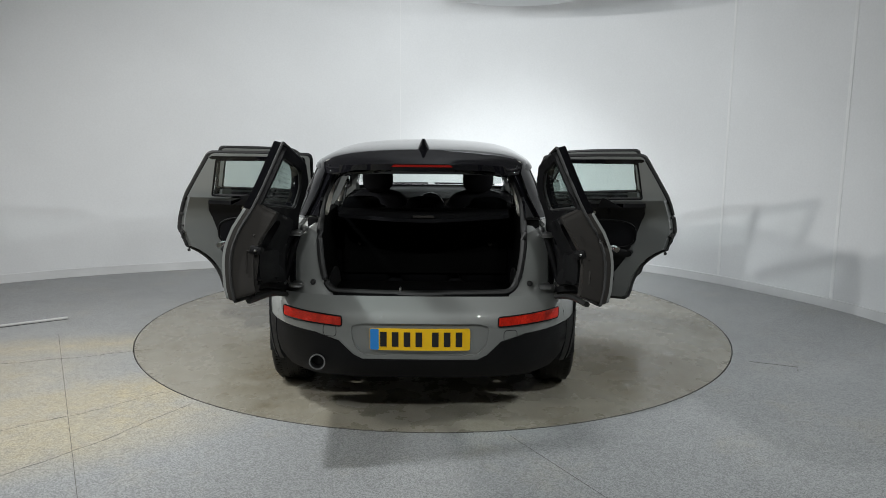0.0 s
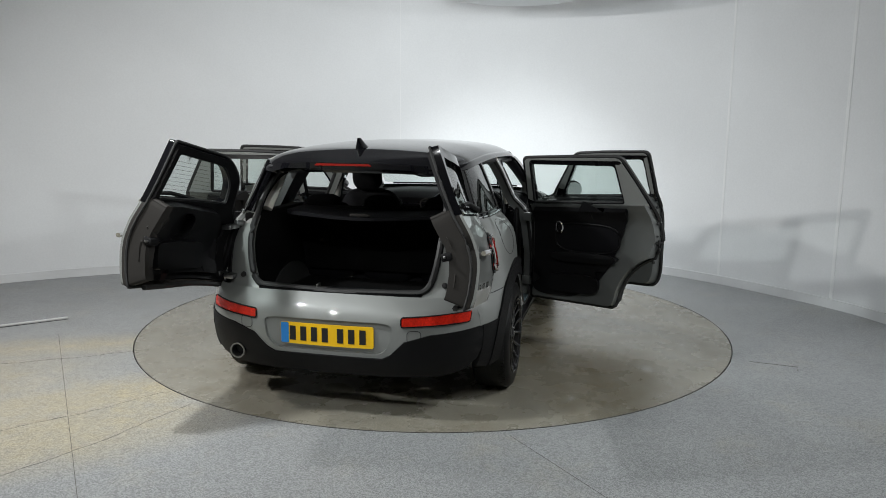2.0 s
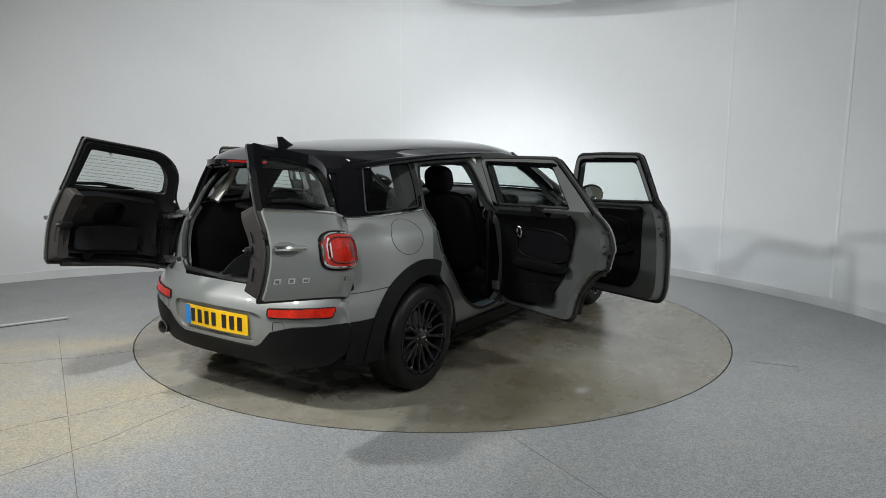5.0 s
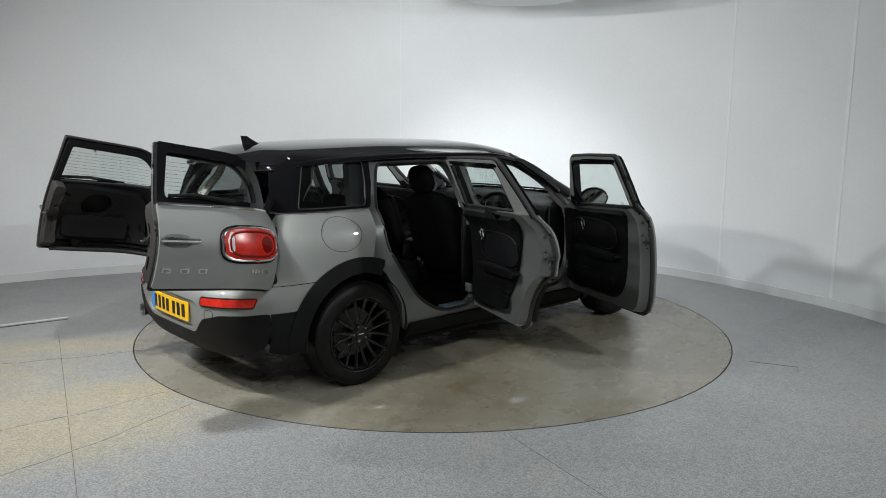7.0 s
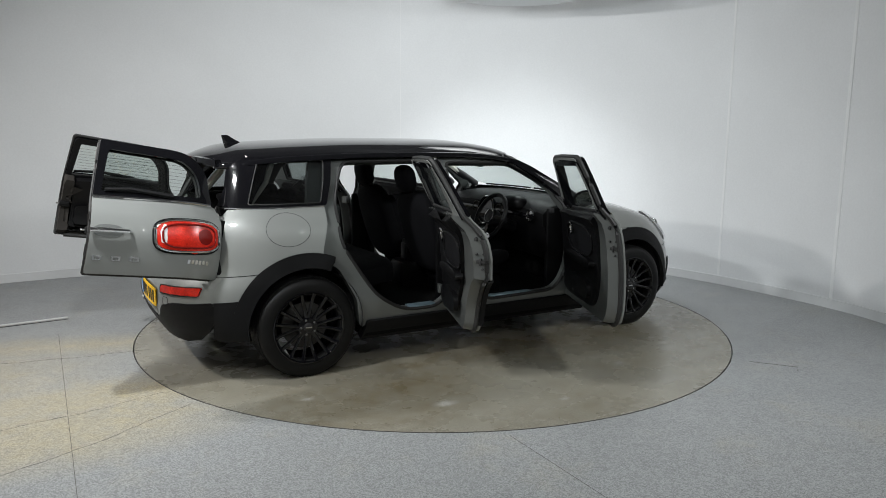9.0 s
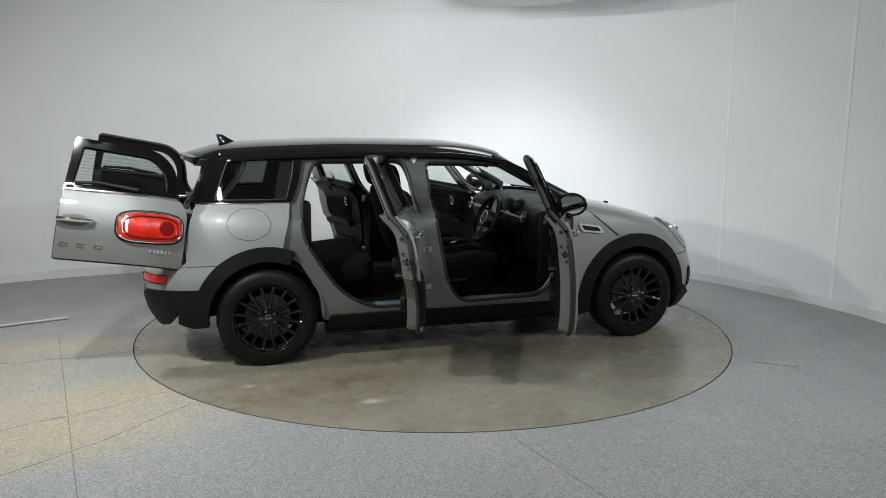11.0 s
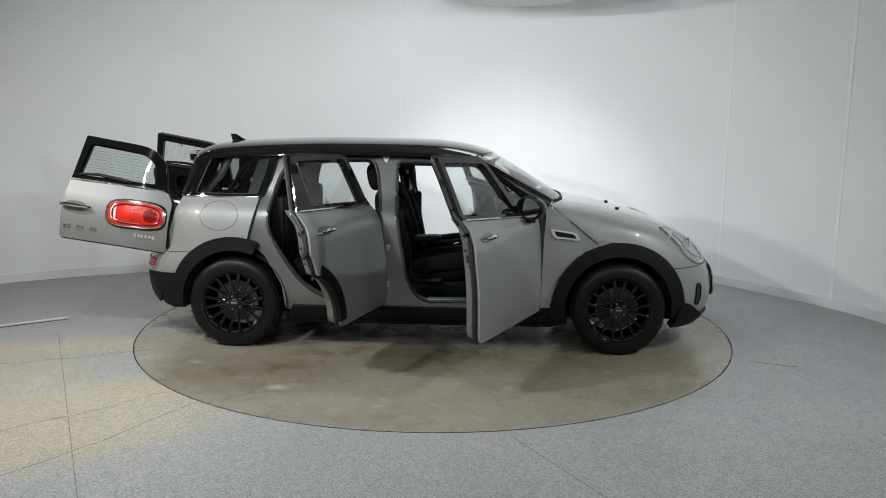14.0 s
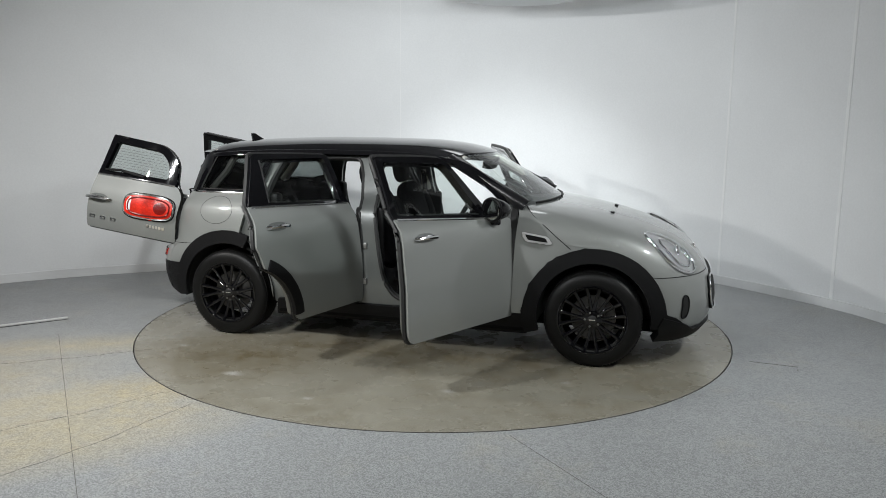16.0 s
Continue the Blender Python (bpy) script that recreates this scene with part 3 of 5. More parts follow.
        part("vent_insert", sheet(sc_in, [], on_side(s), 0.02, 0.005, (0, s, 0), 0.003), TRIM, sct)
        # arch trims
        for cx, a0, a1, nm in ((-AXLE, 67, 187, "rear"), (AXLE, -8, 196, "front")):
            outer = arc(cx, 0.32, 0.463, a0, a1, 26)
            inner = arc(cx, 0.32, 0.368, a1, a0, 26)
            part("wheel_arch", sheet(outer + inner, [], on_side(s), 0.03, 0.03, (0, s, 0), 0.012), TRIM, car, "matt black wheel arch trim")
            # dark liner behind the wheel
            bm = bmesh.new()
            rows = [[bm.verts.new((cx + r * math.cos(a), s * y, max(0.27, 0.32 + r * math.sin(a)))) for a in np.linspace(-0.15, math.pi + 0.15, 25)] for r, y in ((0.37, 0.875), (0.37, 0.55), (0.02, 0.55))]
            for a, b in zip(rows, rows[1:]):
                for i in range(24):
                    bm.faces.new((a[i], a[i + 1], b[i + 1], b[i]))
            part("wheel_housing", bm, GAP, car)
        # sill
        sl = rounded([(-0.93, 0.30), (0.80, 0.30), (0.81, 0.33), (0.885, 0.33), (0.90, 0.17), (-0.965, 0.17)], 0.01, 3)
        sided("sill_trim", sl, [], TRIM, car, s, 0.012, 0.05, 0.06, "matt black sill trim")
        for x0, x1 in ((-0.62, -0.42), (0.02, 0.40)):
            y = side_y(0, 0.35) - 0.07
            part("sill_strip", boxed(x0, x1, s * y - 0.035, s * y + 0.035, 0.345, 0.366, 0.004), SILL_PLATE, car, "blue-grey metal entry strip")
        part("hinge_gap", sheet([(0.765, 0.34), (0.812, 0.34), (0.826, 0.62), (0.824, 0.90), (0.805, 1.02), (0.770, 1.04), (0.778, 0.70)], [], on_side(s, 0.016), 0.05, 0.018, (0, s, 0)), SEAL, car, "black seal in the hinge gap")
        # A pillar
        col = []
        for f in np.linspace(0, 1, 12):
            z = 1.02 + f * 0.310
            col.append((screen_x(0.66, z) - 0.035, s * (WID(max(z, 1.05)) - 0.050), z))
        bm = tube(col, [0.060 - 0.018 * i / 11 for i in range(12)], 16, flat=0.8)
        part("front_pillar", bm, BLACK_SATIN, car, "gloss black windscreen pillar", 50)
        ap = rounded([(0.31, 1.322), (0.39, 1.312), (0.50, 1.262), (0.66, 1.168), (0.84, 1.05), (0.80, 1.03), (0.71, 1.04), (0.55, 1.165), (0.345, 1.288), (0.30, 1.30)], 0.01, 2)
        sided("pillar_cover", ap, [], BLACK_GLOSS, car, s, -0.002, 0.03, 0.03, "gloss black windscreen pillar cover")
    # roof: an even grid from the rear edge to the windscreen, closer towards its sides
    bm = bmesh.new()
    nu, nv = 56, 40
    skins = ([], [])
    for i in range(nu + 1):
        f = i / nu
        rows = ([], [])
        for j in range(nv + 1):
            a = math.sin((j / nv - 0.5) * math.pi)
            x = (1 - f) * rear_edge(0.5 * a) + f * (screen_x(0.6 * a, 1.37) + 0.03)
            y = a * roof_edge(x)
            z = roof_z(x, y)
            rows[0].append(bm.verts.new((x, y, z)))
            rows[1].append(bm.verts.new((x, y * 0.985, z - 0.028)))
        skins[0].append(rows[0])
        skins[1].append(rows[1])
    for grid in skins:
        for a, b in zip(grid, grid[1:]):
            for j in range(nv):
                bm.faces.new((a[j], a[j + 1], b[j + 1], b[j]))
    top_, under = skins
    for i in range(nu):
        for j in (0, nv):
            bm.faces.new((top_[i][j], top_[i + 1][j], under[i + 1][j], under[i][j]))
    for j in range(nv):
        for i in (0, nu):
            bm.faces.new((top_[i][j], top_[i][j + 1], under[i][j + 1], under[i][j]))
    part("roof", bm, BLACK_GLOSS, car, "gloss black painted roof", 60)
    ho = [(-1.72, -0.38), (-1.5, -0.50), (0.26, -0.53), (0.30, 0.0), (0.26, 0.53), (-1.5, 0.50), (-1.72, 0.38)]
    part("headliner", sheet(ho, [], lambda x, y: Vector((x, y, ROOF_Z(x) - 0.042 - 0.03 * (y / 0.53) ** 2)), 0.08, 0.008, (0, 0, 1)), HEADLINER, car, "pale cloth headliner")
    for s in (-1, 1):
        # gloss band between roof and doors
        bm = bmesh.new()
        rows = []
        for x in np.linspace(-1.765, 0.36, 36):
            e = roof_edge(x)
            w0 = side_y(min(x, 0), 1.345)
            zt = roof_z(x, e - 0.01)
            rows.append([bm.verts.new(v) for v in ((x, s * (e - 0.012), zt + 0.001), (x, s * (e + 0.001), zt - 0.005), (x, s * (e + 0.009), zt - 0.014), (x, s * (max(e, w0) + 0.014), min(1.366, zt - 0.024)), (x, s * (max(e, w0) + 0.016), min(1.350, zt - 0.032)), (x, s * (w0 - 0.010), min(1.334, zt - 0.04)), (x, s * (w0 - 0.05), min(1.345, zt - 0.03)), (x, s * (w0 - 0.06), zt - 0.012))])
        for a, b in zip(rows, rows[1:]):
            for k in range(8):
                bm.faces.new((a[k], a[(k + 1) % 8], b[(k + 1) % 8], b[k]))
        bm.faces.new(rows[0])
        bm.faces.new(rows[-1])
        part("roof_rail", bm, BLACK_GLOSS, car, "gloss black roof edge", 75)
    # windscreen and cowl
    ws = [(-0.63, 1.05), (-0.35, 1.032), (0, 1.028), (0.35, 1.032), (0.63, 1.05), (0.585, 1.33), (0.3, 1.372), (0, 1.382), (-0.3, 1.372), (-0.585, 1.33)]
    part("windscreen", sheet(ws, [], lambda y, z: Vector((screen_x(y, z), y, z)), 0.07, 0.0, (1, 0, 0)), GLASS, car, "clear raked windscreen")
    part("cowl", sheet([(0.82, 0.68), (1.02, 0.45), (1.09, 0.0), (1.02, -0.45), (0.82, -0.68), (0.72, -0.68), (0.86, -0.4), (0.92, 0), (0.86, 0.4), (0.72, 0.68)], [], lambda x, y: Vector((x, y, 1.012 - 0.02 * (y / 0.68) ** 2)), 0.06, 0.02, (0, 0, 1)), TRIM, car, "black plastic cowl below the windscreen")
    for y0 in (0.15, -0.45):
        part("windscreen_wiper", tube([(screen_x(y0 + d, 1.045) + 0.022, y0 + d, 1.037) for d in (0.42, 0.2, 0.0, -0.12)], 0.008, 6), TRIM, car)
    # bonnet, from the cowl down to the bumper line
    bm = bmesh.new()
    zs = [0.60, 0.63, 0.66, 0.69, 0.72, 0.74, 0.76, 0.773, 0.785, 0.793, 0.80, 0.82, 0.85, 0.88, 0.905, 0.925, 0.945, 0.96, 0.975, 0.988, 1.0, 1.01, 1.018, 1.026]
    rows = []
    m = 40
    for z in zs:
        row = []
        xf, x0 = XFR(z), min(1.2, XFR(z) - 0.5)
        # clip where the wing's shut line runs
        cut = float(np.interp(z, (0.60, 0.66, 0.72, 0.76, 0.785, 0.80, 0.90, 0.97, 1.03), (1.70, 1.635, 1.56, 1.46, 1.30, 1.14, 1.02, 0.935, 0.85)))
        fmax = side_y(cut, z) / WID(z)
        for i in range(m + 1):
            a = -1 + 2 * i / m
            y = (1 - (1 - abs(a)) ** 1.6) * (1 if a > 0 else -1) * fmax * WID(z)
            row.append(bm.verts.new((nose_x(y, z) if abs(y) < fmax * WID(z) - 1e-5 else cut, y, z)))
        rows.append(row)
    for a, b in zip(rows, rows[1:]):
        for i in range(m):
            bm.faces.new((a[i], a[i + 1], b[i + 1], b[i]))
    bonnet = part("bonnet", bm, PAINT, car, "light grey metallic bonnet with two washer jets")
    for s in (-1, 1):
        part("washer_jet", boxed(1.388, 1.416, s * 0.26 - 0.017, s * 0.26 + 0.017, bonnet_z(1.40, 0.26) - 0.004, bonnet_z(1.40, 0.26) + 0.011, 0.004), TRIM, bonnet)
    # front bumper
    bump = [(-0.79, 0.34), (-0.79, 0.598), (0.79, 0.598), (0.79, 0.34), (0.6, 0.25), (-0.6, 0.25)]
    gr = rounded([(-0.42, 0.56), (0.42, 0.56), (0.48, 0.44), (0.40, 0.33), (-0.40, 0.33), (-0.48, 0.44)], 0.06)
    part("front_bumper", sheet(bump, [], lambda y, z: Vector((nose_x(y, z), y, z)), 0.05, 0.02, (1, 0, 0)), PAINT, car, "light grey front bumper")
    part("grille", sheet(gr, [], lambda y, z: Vector((nose_x(y, z), y, z)), 0.05, 0.03, (1, 0, 0), 0.012), TRIM, car, "black hexagonal grille")
    lip = [(-0.79, 0.28), (-0.79, 0.345), (-0.6, 0.25), (0.6, 0.25), (0.79, 0.345), (0.79, 0.28), (0.74, 0.18), (-0.74, 0.18)]
    part("front_spoiler", sheet(lip, [], lambda y, z: Vector((nose_x(y, z), y, z)), 0.05, 0.05, (1, 0, 0), 0.02), TRIM, car, "matt black front spoiler lip")
    # floor pan
    bm = bmesh.new()
    box(bm, -1.66, 1.85, -0.60, 0.60, 0.19, 0.27, 0.02)
    box(bm, -0.95, 0.90, -0.84, 0.84, 0.19, 0.31, 0.02)
    part("floor_pan", bm, CARPET, car, "black floor pan")


def wheel_parts(car):
    """One alloy wheel built on z as its axle, then set four times."""
    first = None
    prof = [(0.205, -0.10), (0.222, -0.108), (0.262, -0.112), (0.296, -0.104), (0.311, -0.088), (0.3168, -0.05), (0.317, 0.0), (0.3168, 0.05), (0.311, 0.088), (0.296, 0.104), (0.262, 0.112), (0.222, 0.108), (0.205, 0.10)]
    made = []
    for x, s in ((-AXLE, -1), (AXLE, -1), (-AXLE, 1), (AXLE, 1)):
        m = pose(x, s * 0.783, 0.316, 90 if s < 0 else -90, 0, 0)
        if made:
            for src in made[:1]:
                w = copy_thing(src, m)
                made.append(w)
            continue
        w = empty("wheel", car, m)
        tyre = part("tyre", spin(prof, 72, closed=True), RUBBER, w, "black road tyre with fine tread")
        bm = bmesh.new()
        for k in range(90):
            a = 2 * math.pi * k / 90
            mm = Matrix.Rotation(a, 4, "Z")
            for h0, h1, sk in ((-0.086, -0.05, 1), (0.05, 0.086, -1)):
                box(bm, 0.3125, 0.3172, -0.0085, 0.0085, h0, h1, 0, mm @ Matrix.Rotation(0.18 * sk, 4, "X"))
        for h in (-0.032, 0.0, 0.032):
            spin([(0.312, h - 0.011), (0.3180, h - 0.010), (0.3180, h + 0.010), (0.312, h + 0.011)], 72, bm=bm, closed=True)
        part("tread", bm, RUBBER, tyre)
        rim = part("rim", spin([(0.208, -0.098), (0.214, -0.102), (0.222, 0.098), (0.226, 0.104), (0.229, 0.112), (0.222, 0.113), (0.214, 0.106), (0.206, 0.06), (0.195, -0.09)], 72, closed=True), RIM, w, "gloss black multi-spoke alloy rim")
        bm = bmesh.new()
        for k in range(8):
            for dd in (-0.19, 0.19):
                a0 = 2 * math.pi * k / 8
                a1 = a0 + dd
                p = []
                for r, zz, f in ((0.040, 0.078, 0.45), (0.09, 0.080, 0.72), (0.15, 0.084, 0.92), (0.195, 0.094, 1.0), (0.219, 0.106, 1.03)):
                    a = a0 + dd * f
                    p.append((r * math.cos(a), r * math.sin(a), zz))
                tube(p, [0.016, 0.0125, 0.0115, 0.0125, 0.017], 12, bm=bm, flat=0.55)
        part("spokes", bm, RIM, rim)
        part("hub", spin([(0.0, 0.03), (0.058, 0.03), (0.062, 0.085), (0.05, 0.092), (0.0, 0.092)], 32), RIM, w)
        cap = part("centre_cap", spin([(0.0, 0.09), (0.029, 0.09), (0.029, 0.096), (0.025, 0.099), (0.0, 0.1)], 28), INK, w)
        part("badge", boxed(-0.02, 0.02, -0.004, 0.004, 0.0995, 0.1015, 0.001), CHROME, cap)
        for k in range(5):
            a = 2 * math.pi * (k + 0.5) / 5
            part("wheel_bolt", spin([(0.0, 0.084), (0.008, 0.084), (0.007, 0.095), (0.0, 0.096)], 6, Matrix.Translation((0.047 * math.cos(a), 0.047 * math.sin(a), 0))), STEEL, w)
        part("brake_disc", spin([(0.0, 0.0), (0.147, 0.0), (0.147, 0.022), (0.08, 0.024), (0.075, 0.04), (0.0, 0.04)], 48), DISC, w, "dark worn brake disc")
        made.append(w)


CAR = empty("car")
tagged(CAR, "light grey metallic estate car with black roof and all doors open", "car")
car_body(CAR)
wheel_parts(CAR)


# ---------------------------------------------------------------- tail, bumper and luggage space
def oval(cx, cy, rx, ry, n=28, power=2.0, turn=0.0):
    out = []
    for i in range(n):
        a = 2 * math.pi * i / n
        c, d = math.cos(a), math.sin(a)
        x = rx * abs(c) ** (2 / power) * (1 if c > 0 else -1)
        y = ry * abs(d) ** (2 / power) * (1 if d > 0 else -1)
        t = radians(turn)
        out.append((cx + x * math.cos(t) - y * math.sin(t), cy + x * math.sin(t) + y * math.cos(t)))
    return out


def mirrored(pts):
    """A closed outline from its half with y >= 0, listed from the bottom middle to the top middle."""
    return pts + [(-y, z) for y, z in reversed(pts)]


BOOT = mirrored([(0.44, 0.668), (0.49, 0.685), (0.522, 0.74), (0.55, 0.88), (0.557, 1.04), (0.548, 1.16), (0.495, 1.285), (0.44, 1.312)])


def chaikin(pts, times=2):
    """Rounds a closed outline by cutting its corners."""
    for _ in range(times):
        out = []
        for (a, b), (c, d) in zip(pts, pts[1:] + pts[:1]):
            out += [(0.75 * a + 0.25 * c, 0.75 * b + 0.25 * d), (0.25 * a + 0.75 * c, 0.25 * b + 0.75 * d)]
        pts = out
    return pts


BOOT = chaikin(BOOT)


def car_tail(car):
    on_tail = lambda y, z: Vector((tail_x(y, z), y, z))
    in_tail = lambda y, z: Vector((tail_x(y, z) + 0.045, y, z)) if abs(y) > 0.60 else Vector((tail_x(0.60, z) + 0.045 - 0.12 * (0.60 - abs(y)) , y, z))
    def half_frame(keep, zcut):
        outer = [(0.885 * WID(z), z) for z in np.linspace(0.645, 1.345, 15) if keep(z)]
        outer = outer + [(0.885 * WID(zcut), zcut)] if keep(0.7) else [(0.885 * WID(zcut), zcut)] + outer
        n = len(BOOT)
        first = next(i for i in range(n) if keep(BOOT[i][1]) and not keep(BOOT[i - 1][1]))
        inner = []
        for i in range(n):
            if not keep(BOOT[(first + i) % n][1]):
                break
            inner.append(BOOT[(first + i) % n])
        if inner[0][0] * (1 if keep(0.7) else -1) < 0:
            inner.reverse()
        down = [(-y, z) for y, z in reversed(outer)]
        return outer + inner + down if keep(0.7) else down + inner + outer
    low_frame = half_frame(lambda z: z < 1.058, 1.056)
    high_frame = half_frame(lambda z: z > 1.058, 1.060)
    tf = part("tail_frame", sheet(low_frame, [], in_tail, 0.04, 0.035, (-1, 0, 0)), PAINT, car, "grey painted frame of the open luggage space")
    part("upper_frame", sheet(high_frame, [], in_tail, 0.04, 0.035, (-1, 0, 0)), BLACK_GLOSS, tf, "gloss black upper frame of the opening")
    loop = [in_tail(y, z) + Vector((-0.008, 0, 0)) for y, z in resample(BOOT, 0.03)]
    part("seal", tube(loop, 0.018, 8, True), SEAL, tf, "black rubber door seal")
    for s in (-1, 1):
        # black upper corners beside the opening and the dark hinge recess
        pil = [(s * 0.57, 1.06), (s * 0.56, 1.165), (s * 0.508, 1.288), (s * 0.52, 1.335), (s * 0.60, 1.345), (s * 0.655, 1.22), (s * 0.70, 1.06)]
        part("tail_pillar", sheet(pil, [], lambda y, z: Vector((tail_x(y, z) + 0.03, y, z)), 0.04, 0.02, (-1, 0, 0)), BLACK_GLOSS, tf, "gloss black pillar beside the opening")
        rec = [(s * 0.695, 0.70), (s * 0.745, 0.70), (s * 0.755, 0.80), (s * 0.74, 0.97), (s * 0.695, 0.97)]
        part("lamp_recess", sheet(rec, [], lambda y, z: Vector((tail_x(y, z) + 0.035, y, z)), 0.04, 0.02, (-1, 0, 0)), TRIM, tf, "black hinge recess")
        for z in (0.70, 0.98):
            part("hinge", boxed(-1.93, -1.82, s * 0.67 - 0.03, s * 0.67 + 0.03, z - 0.012, z + 0.012, 0.005), STEEL, tf)
        part("buffer", spin([(0, 0), (0.016, 0), (0.013, 0.014), (0, 0.016)], 16, Matrix.Translation(in_tail(s * 0.585, 0.715)) @ pose(0, 0, 0, 0, -90, 0)), SEAL, tf)
        # inner wall of the luggage space
        bm = bmesh.new()
        box(bm, -1.79, -1.08, s * 0.56, s * 0.63, 0.50, 1.05, 0.01)
        part("boot_lining", bm, CARPET, car, "black carpeted side lining")
        # pale inner pillar trims
        pl = tube([(-1.62, s * 0.585, 1.06), (-1.50, s * 0.56, 1.2), (-1.44, s * 0.525, 1.33)], [0.05, 0.045, 0.04], 8, flat=0.6)
        part("inner_pillar_trim", pl, HEADLINER, car, "pale plastic inner pillar trim")
        part("inner_pillar_trim", tube([(-0.27, s * 0.665, 1.0), (-0.285, s * 0.615, 1.2), (-0.30, s * 0.565, 1.34)], [0.045, 0.04, 0.04], 8, flat=0.5), HEADLINER, car)
        part("inner_roof_trim", tube([(-1.6, s * 0.53, 1.335), (-0.8, s * 0.545, 1.345), (0.2, s * 0.53, 1.335), (0.40, s * 0.565, 1.285), (0.74, s * 0.665, 1.08)], 0.028, 8), HEADLINER, car)
    part("spoiler_edge", sheet(mirrored([(0.20, 1.318), (0.36, 1.313), (0.46, 1.29), (0.455, 1.335), (0.36, 1.342), (0.20, 1.350)]), [], lambda y, z: Vector((rear_edge(y) + 0.006, y, z)), 0.04, 0.05, (-1, 0, 0)), BLACK_GLOSS, car, "gloss black rear roof edge")
    part("brake_light", sheet(rounded([(-0.165, 1.334), (0.165, 1.334), (0.15, 1.346), (-0.15, 1.346)], 0.004), [], lambda y, z: Vector((rear_edge(y) - 0.002, y, z)), 0.02, 0.01, (-1, 0, 0)), RED_DARK, car, "slim red high brake light")
    # luggage floor, seat back, cover
    part("boot_floor", boxed(-1.93, -1.05, -0.56, 0.56, 0.50, 0.55, 0.01), CARPET, car, "black carpet luggage floor")
    sill = part("boot_sill", sheet(rounded([(-2.0, -0.47), (-1.90, -0.50), (-1.90, 0.50), (-2.0, 0.47)], 0.02), [], lambda x, y: Vector((x + 0.05 * (abs(y) / 0.5) ** 3, y, 0.672)), 0.05, 0.03, (0, 0, 1)), INTERIOR, car, "black plastic loading sill")
    part("lock_striker", boxed(-1.985, -1.94, -0.005 + 0.11, 0.005 + 0.11, 0.66, 0.70, 0.002), STEEL, sill)
    part("striker_plate", boxed(-1.99, -1.935, 0.06, 0.16, 0.668, 0.680, 0.004), INTERIOR_GREY, sill)
    cover = part("luggage_cover", sheet(rounded([(-1.60, -0.50), (-1.10, -0.53), (-1.10, 0.53), (-1.60, 0.50)], 0.08), [], lambda x, y: Vector((x + 0.05 * (abs(y) / 0.5) ** 2, y, 1.035 - 0.012 * math.cos(y * 5))), 0.06, 0.02, (0, 0, 1)), CLOTH, car, "black fabric luggage cover")
    part("grip", boxed(-1.605, -1.575, -0.06, 0.06, 1.028, 1.044, 0.006), INTERIOR_GREY, cover)
    # antenna fin
    bm = bmesh.new()
    rows = []
    for f in np.linspace(0, 1, 9):
        z = f * 0.058
        x0, x1 = -1.60 - 0.014 * f, -1.455 - 0.115 * f ** 0.75
        w = 0.030 * (1 - f) ** 0.7 * (1 - 0.4 * f) + 0.0075
        rows.append([bm.verts.new((x0 + (x1 - x0) * (0.5 - 0.5 * math.cos(a)), w * math.sin(a), roof_z(-1.53, 0) - 0.006 + z)) for a in np.linspace(0, 2 * math.pi, 17)[:-1]])
    for a, b in zip(rows, rows[1:]):
        for k in range(16):
            bm.faces.new((a[k], a[(k + 1) % 16], b[(k + 1) % 16], b[k]))
    bm.faces.new(rows[0])
    bm.faces.new(rows[-1])
    part("antenna", bm, BLACK_GLOSS, car, "black shark-fin roof antenna")
    # bumper: painted upper skin with a step for the plate, black lower skirt
    edge = [(0.0, 0.352), (0.30, 0.352), (0.345, 0.375), (0.42, 0.45), (0.55, 0.487), (0.70, 0.50), (0.79, 0.512)]
    top = [(0.79, 0.662), (0.60, 0.664), (0.30, 0.668), (0.0, 0.668)]
    grey = mirrored(edge + top)
    grey = [p for i, p in enumerate(grey) if p[0] != 0.0 or i in (0,)]
    recess = rounded([(-0.305, 0.545), (0.305, 0.545), (0.36, 0.53), (0.345, 0.43), (0.30, 0.375), (-0.30, 0.375), (-0.345, 0.43), (-0.36, 0.53)], 0.03)

    def bumper_at(y, z):
        x = tail_x(y, z)
        return Vector((x, y, z))
    bumper = part("rear_bumper", sheet(grey, [recess], bumper_at, 0.035, 0.02, (-1, 0, 0)), PAINT, car, "light grey metallic rear bumper")
    part("plate_recess", sheet(recess, [], lambda y, z: bumper_at(y, z) + Vector((0.016, 0, 0)), 0.05, 0.01, (-1, 0, 0)), PAINT, bumper)
    part("lower_bumper", sheet(mirrored([(0.30, 0.237), (0.58, 0.243), (0.70, 0.275), (0.765, 0.335), (0.795, 0.41), (0.79, 0.508), (0.70, 0.497), (0.55, 0.484), (0.42, 0.447), (0.345, 0.372), (0.30, 0.348)]), [], lambda y, z: bumper_at(y, z) + Vector((-0.006, 0, 0)), 0.04, 0.03, (-1, 0, 0)), TRIM, bumper, "matt black lower bumper")
    for s in (-1, 1):
        # bumper sides round the corner
        lowside = [(-1.885, 0.51), (-1.80, 0.515), (-1.735, 0.52)] + arc(-AXLE, 0.32, 0.44, 154, 187, 6) + [(-1.81, 0.262), (-1.885, 0.285)]
        part("bumper_side", sheet(lowside, [], on_side(s), 0.03, 0.03, (0, s, 0), 0.006), TRIM, bumper)
        ref = rounded([(s * 0.405, 0.528), (s * 0.405, 0.578), (s * 0.74, 0.598), (s * 0.735, 0.545)], 0.012, 3)
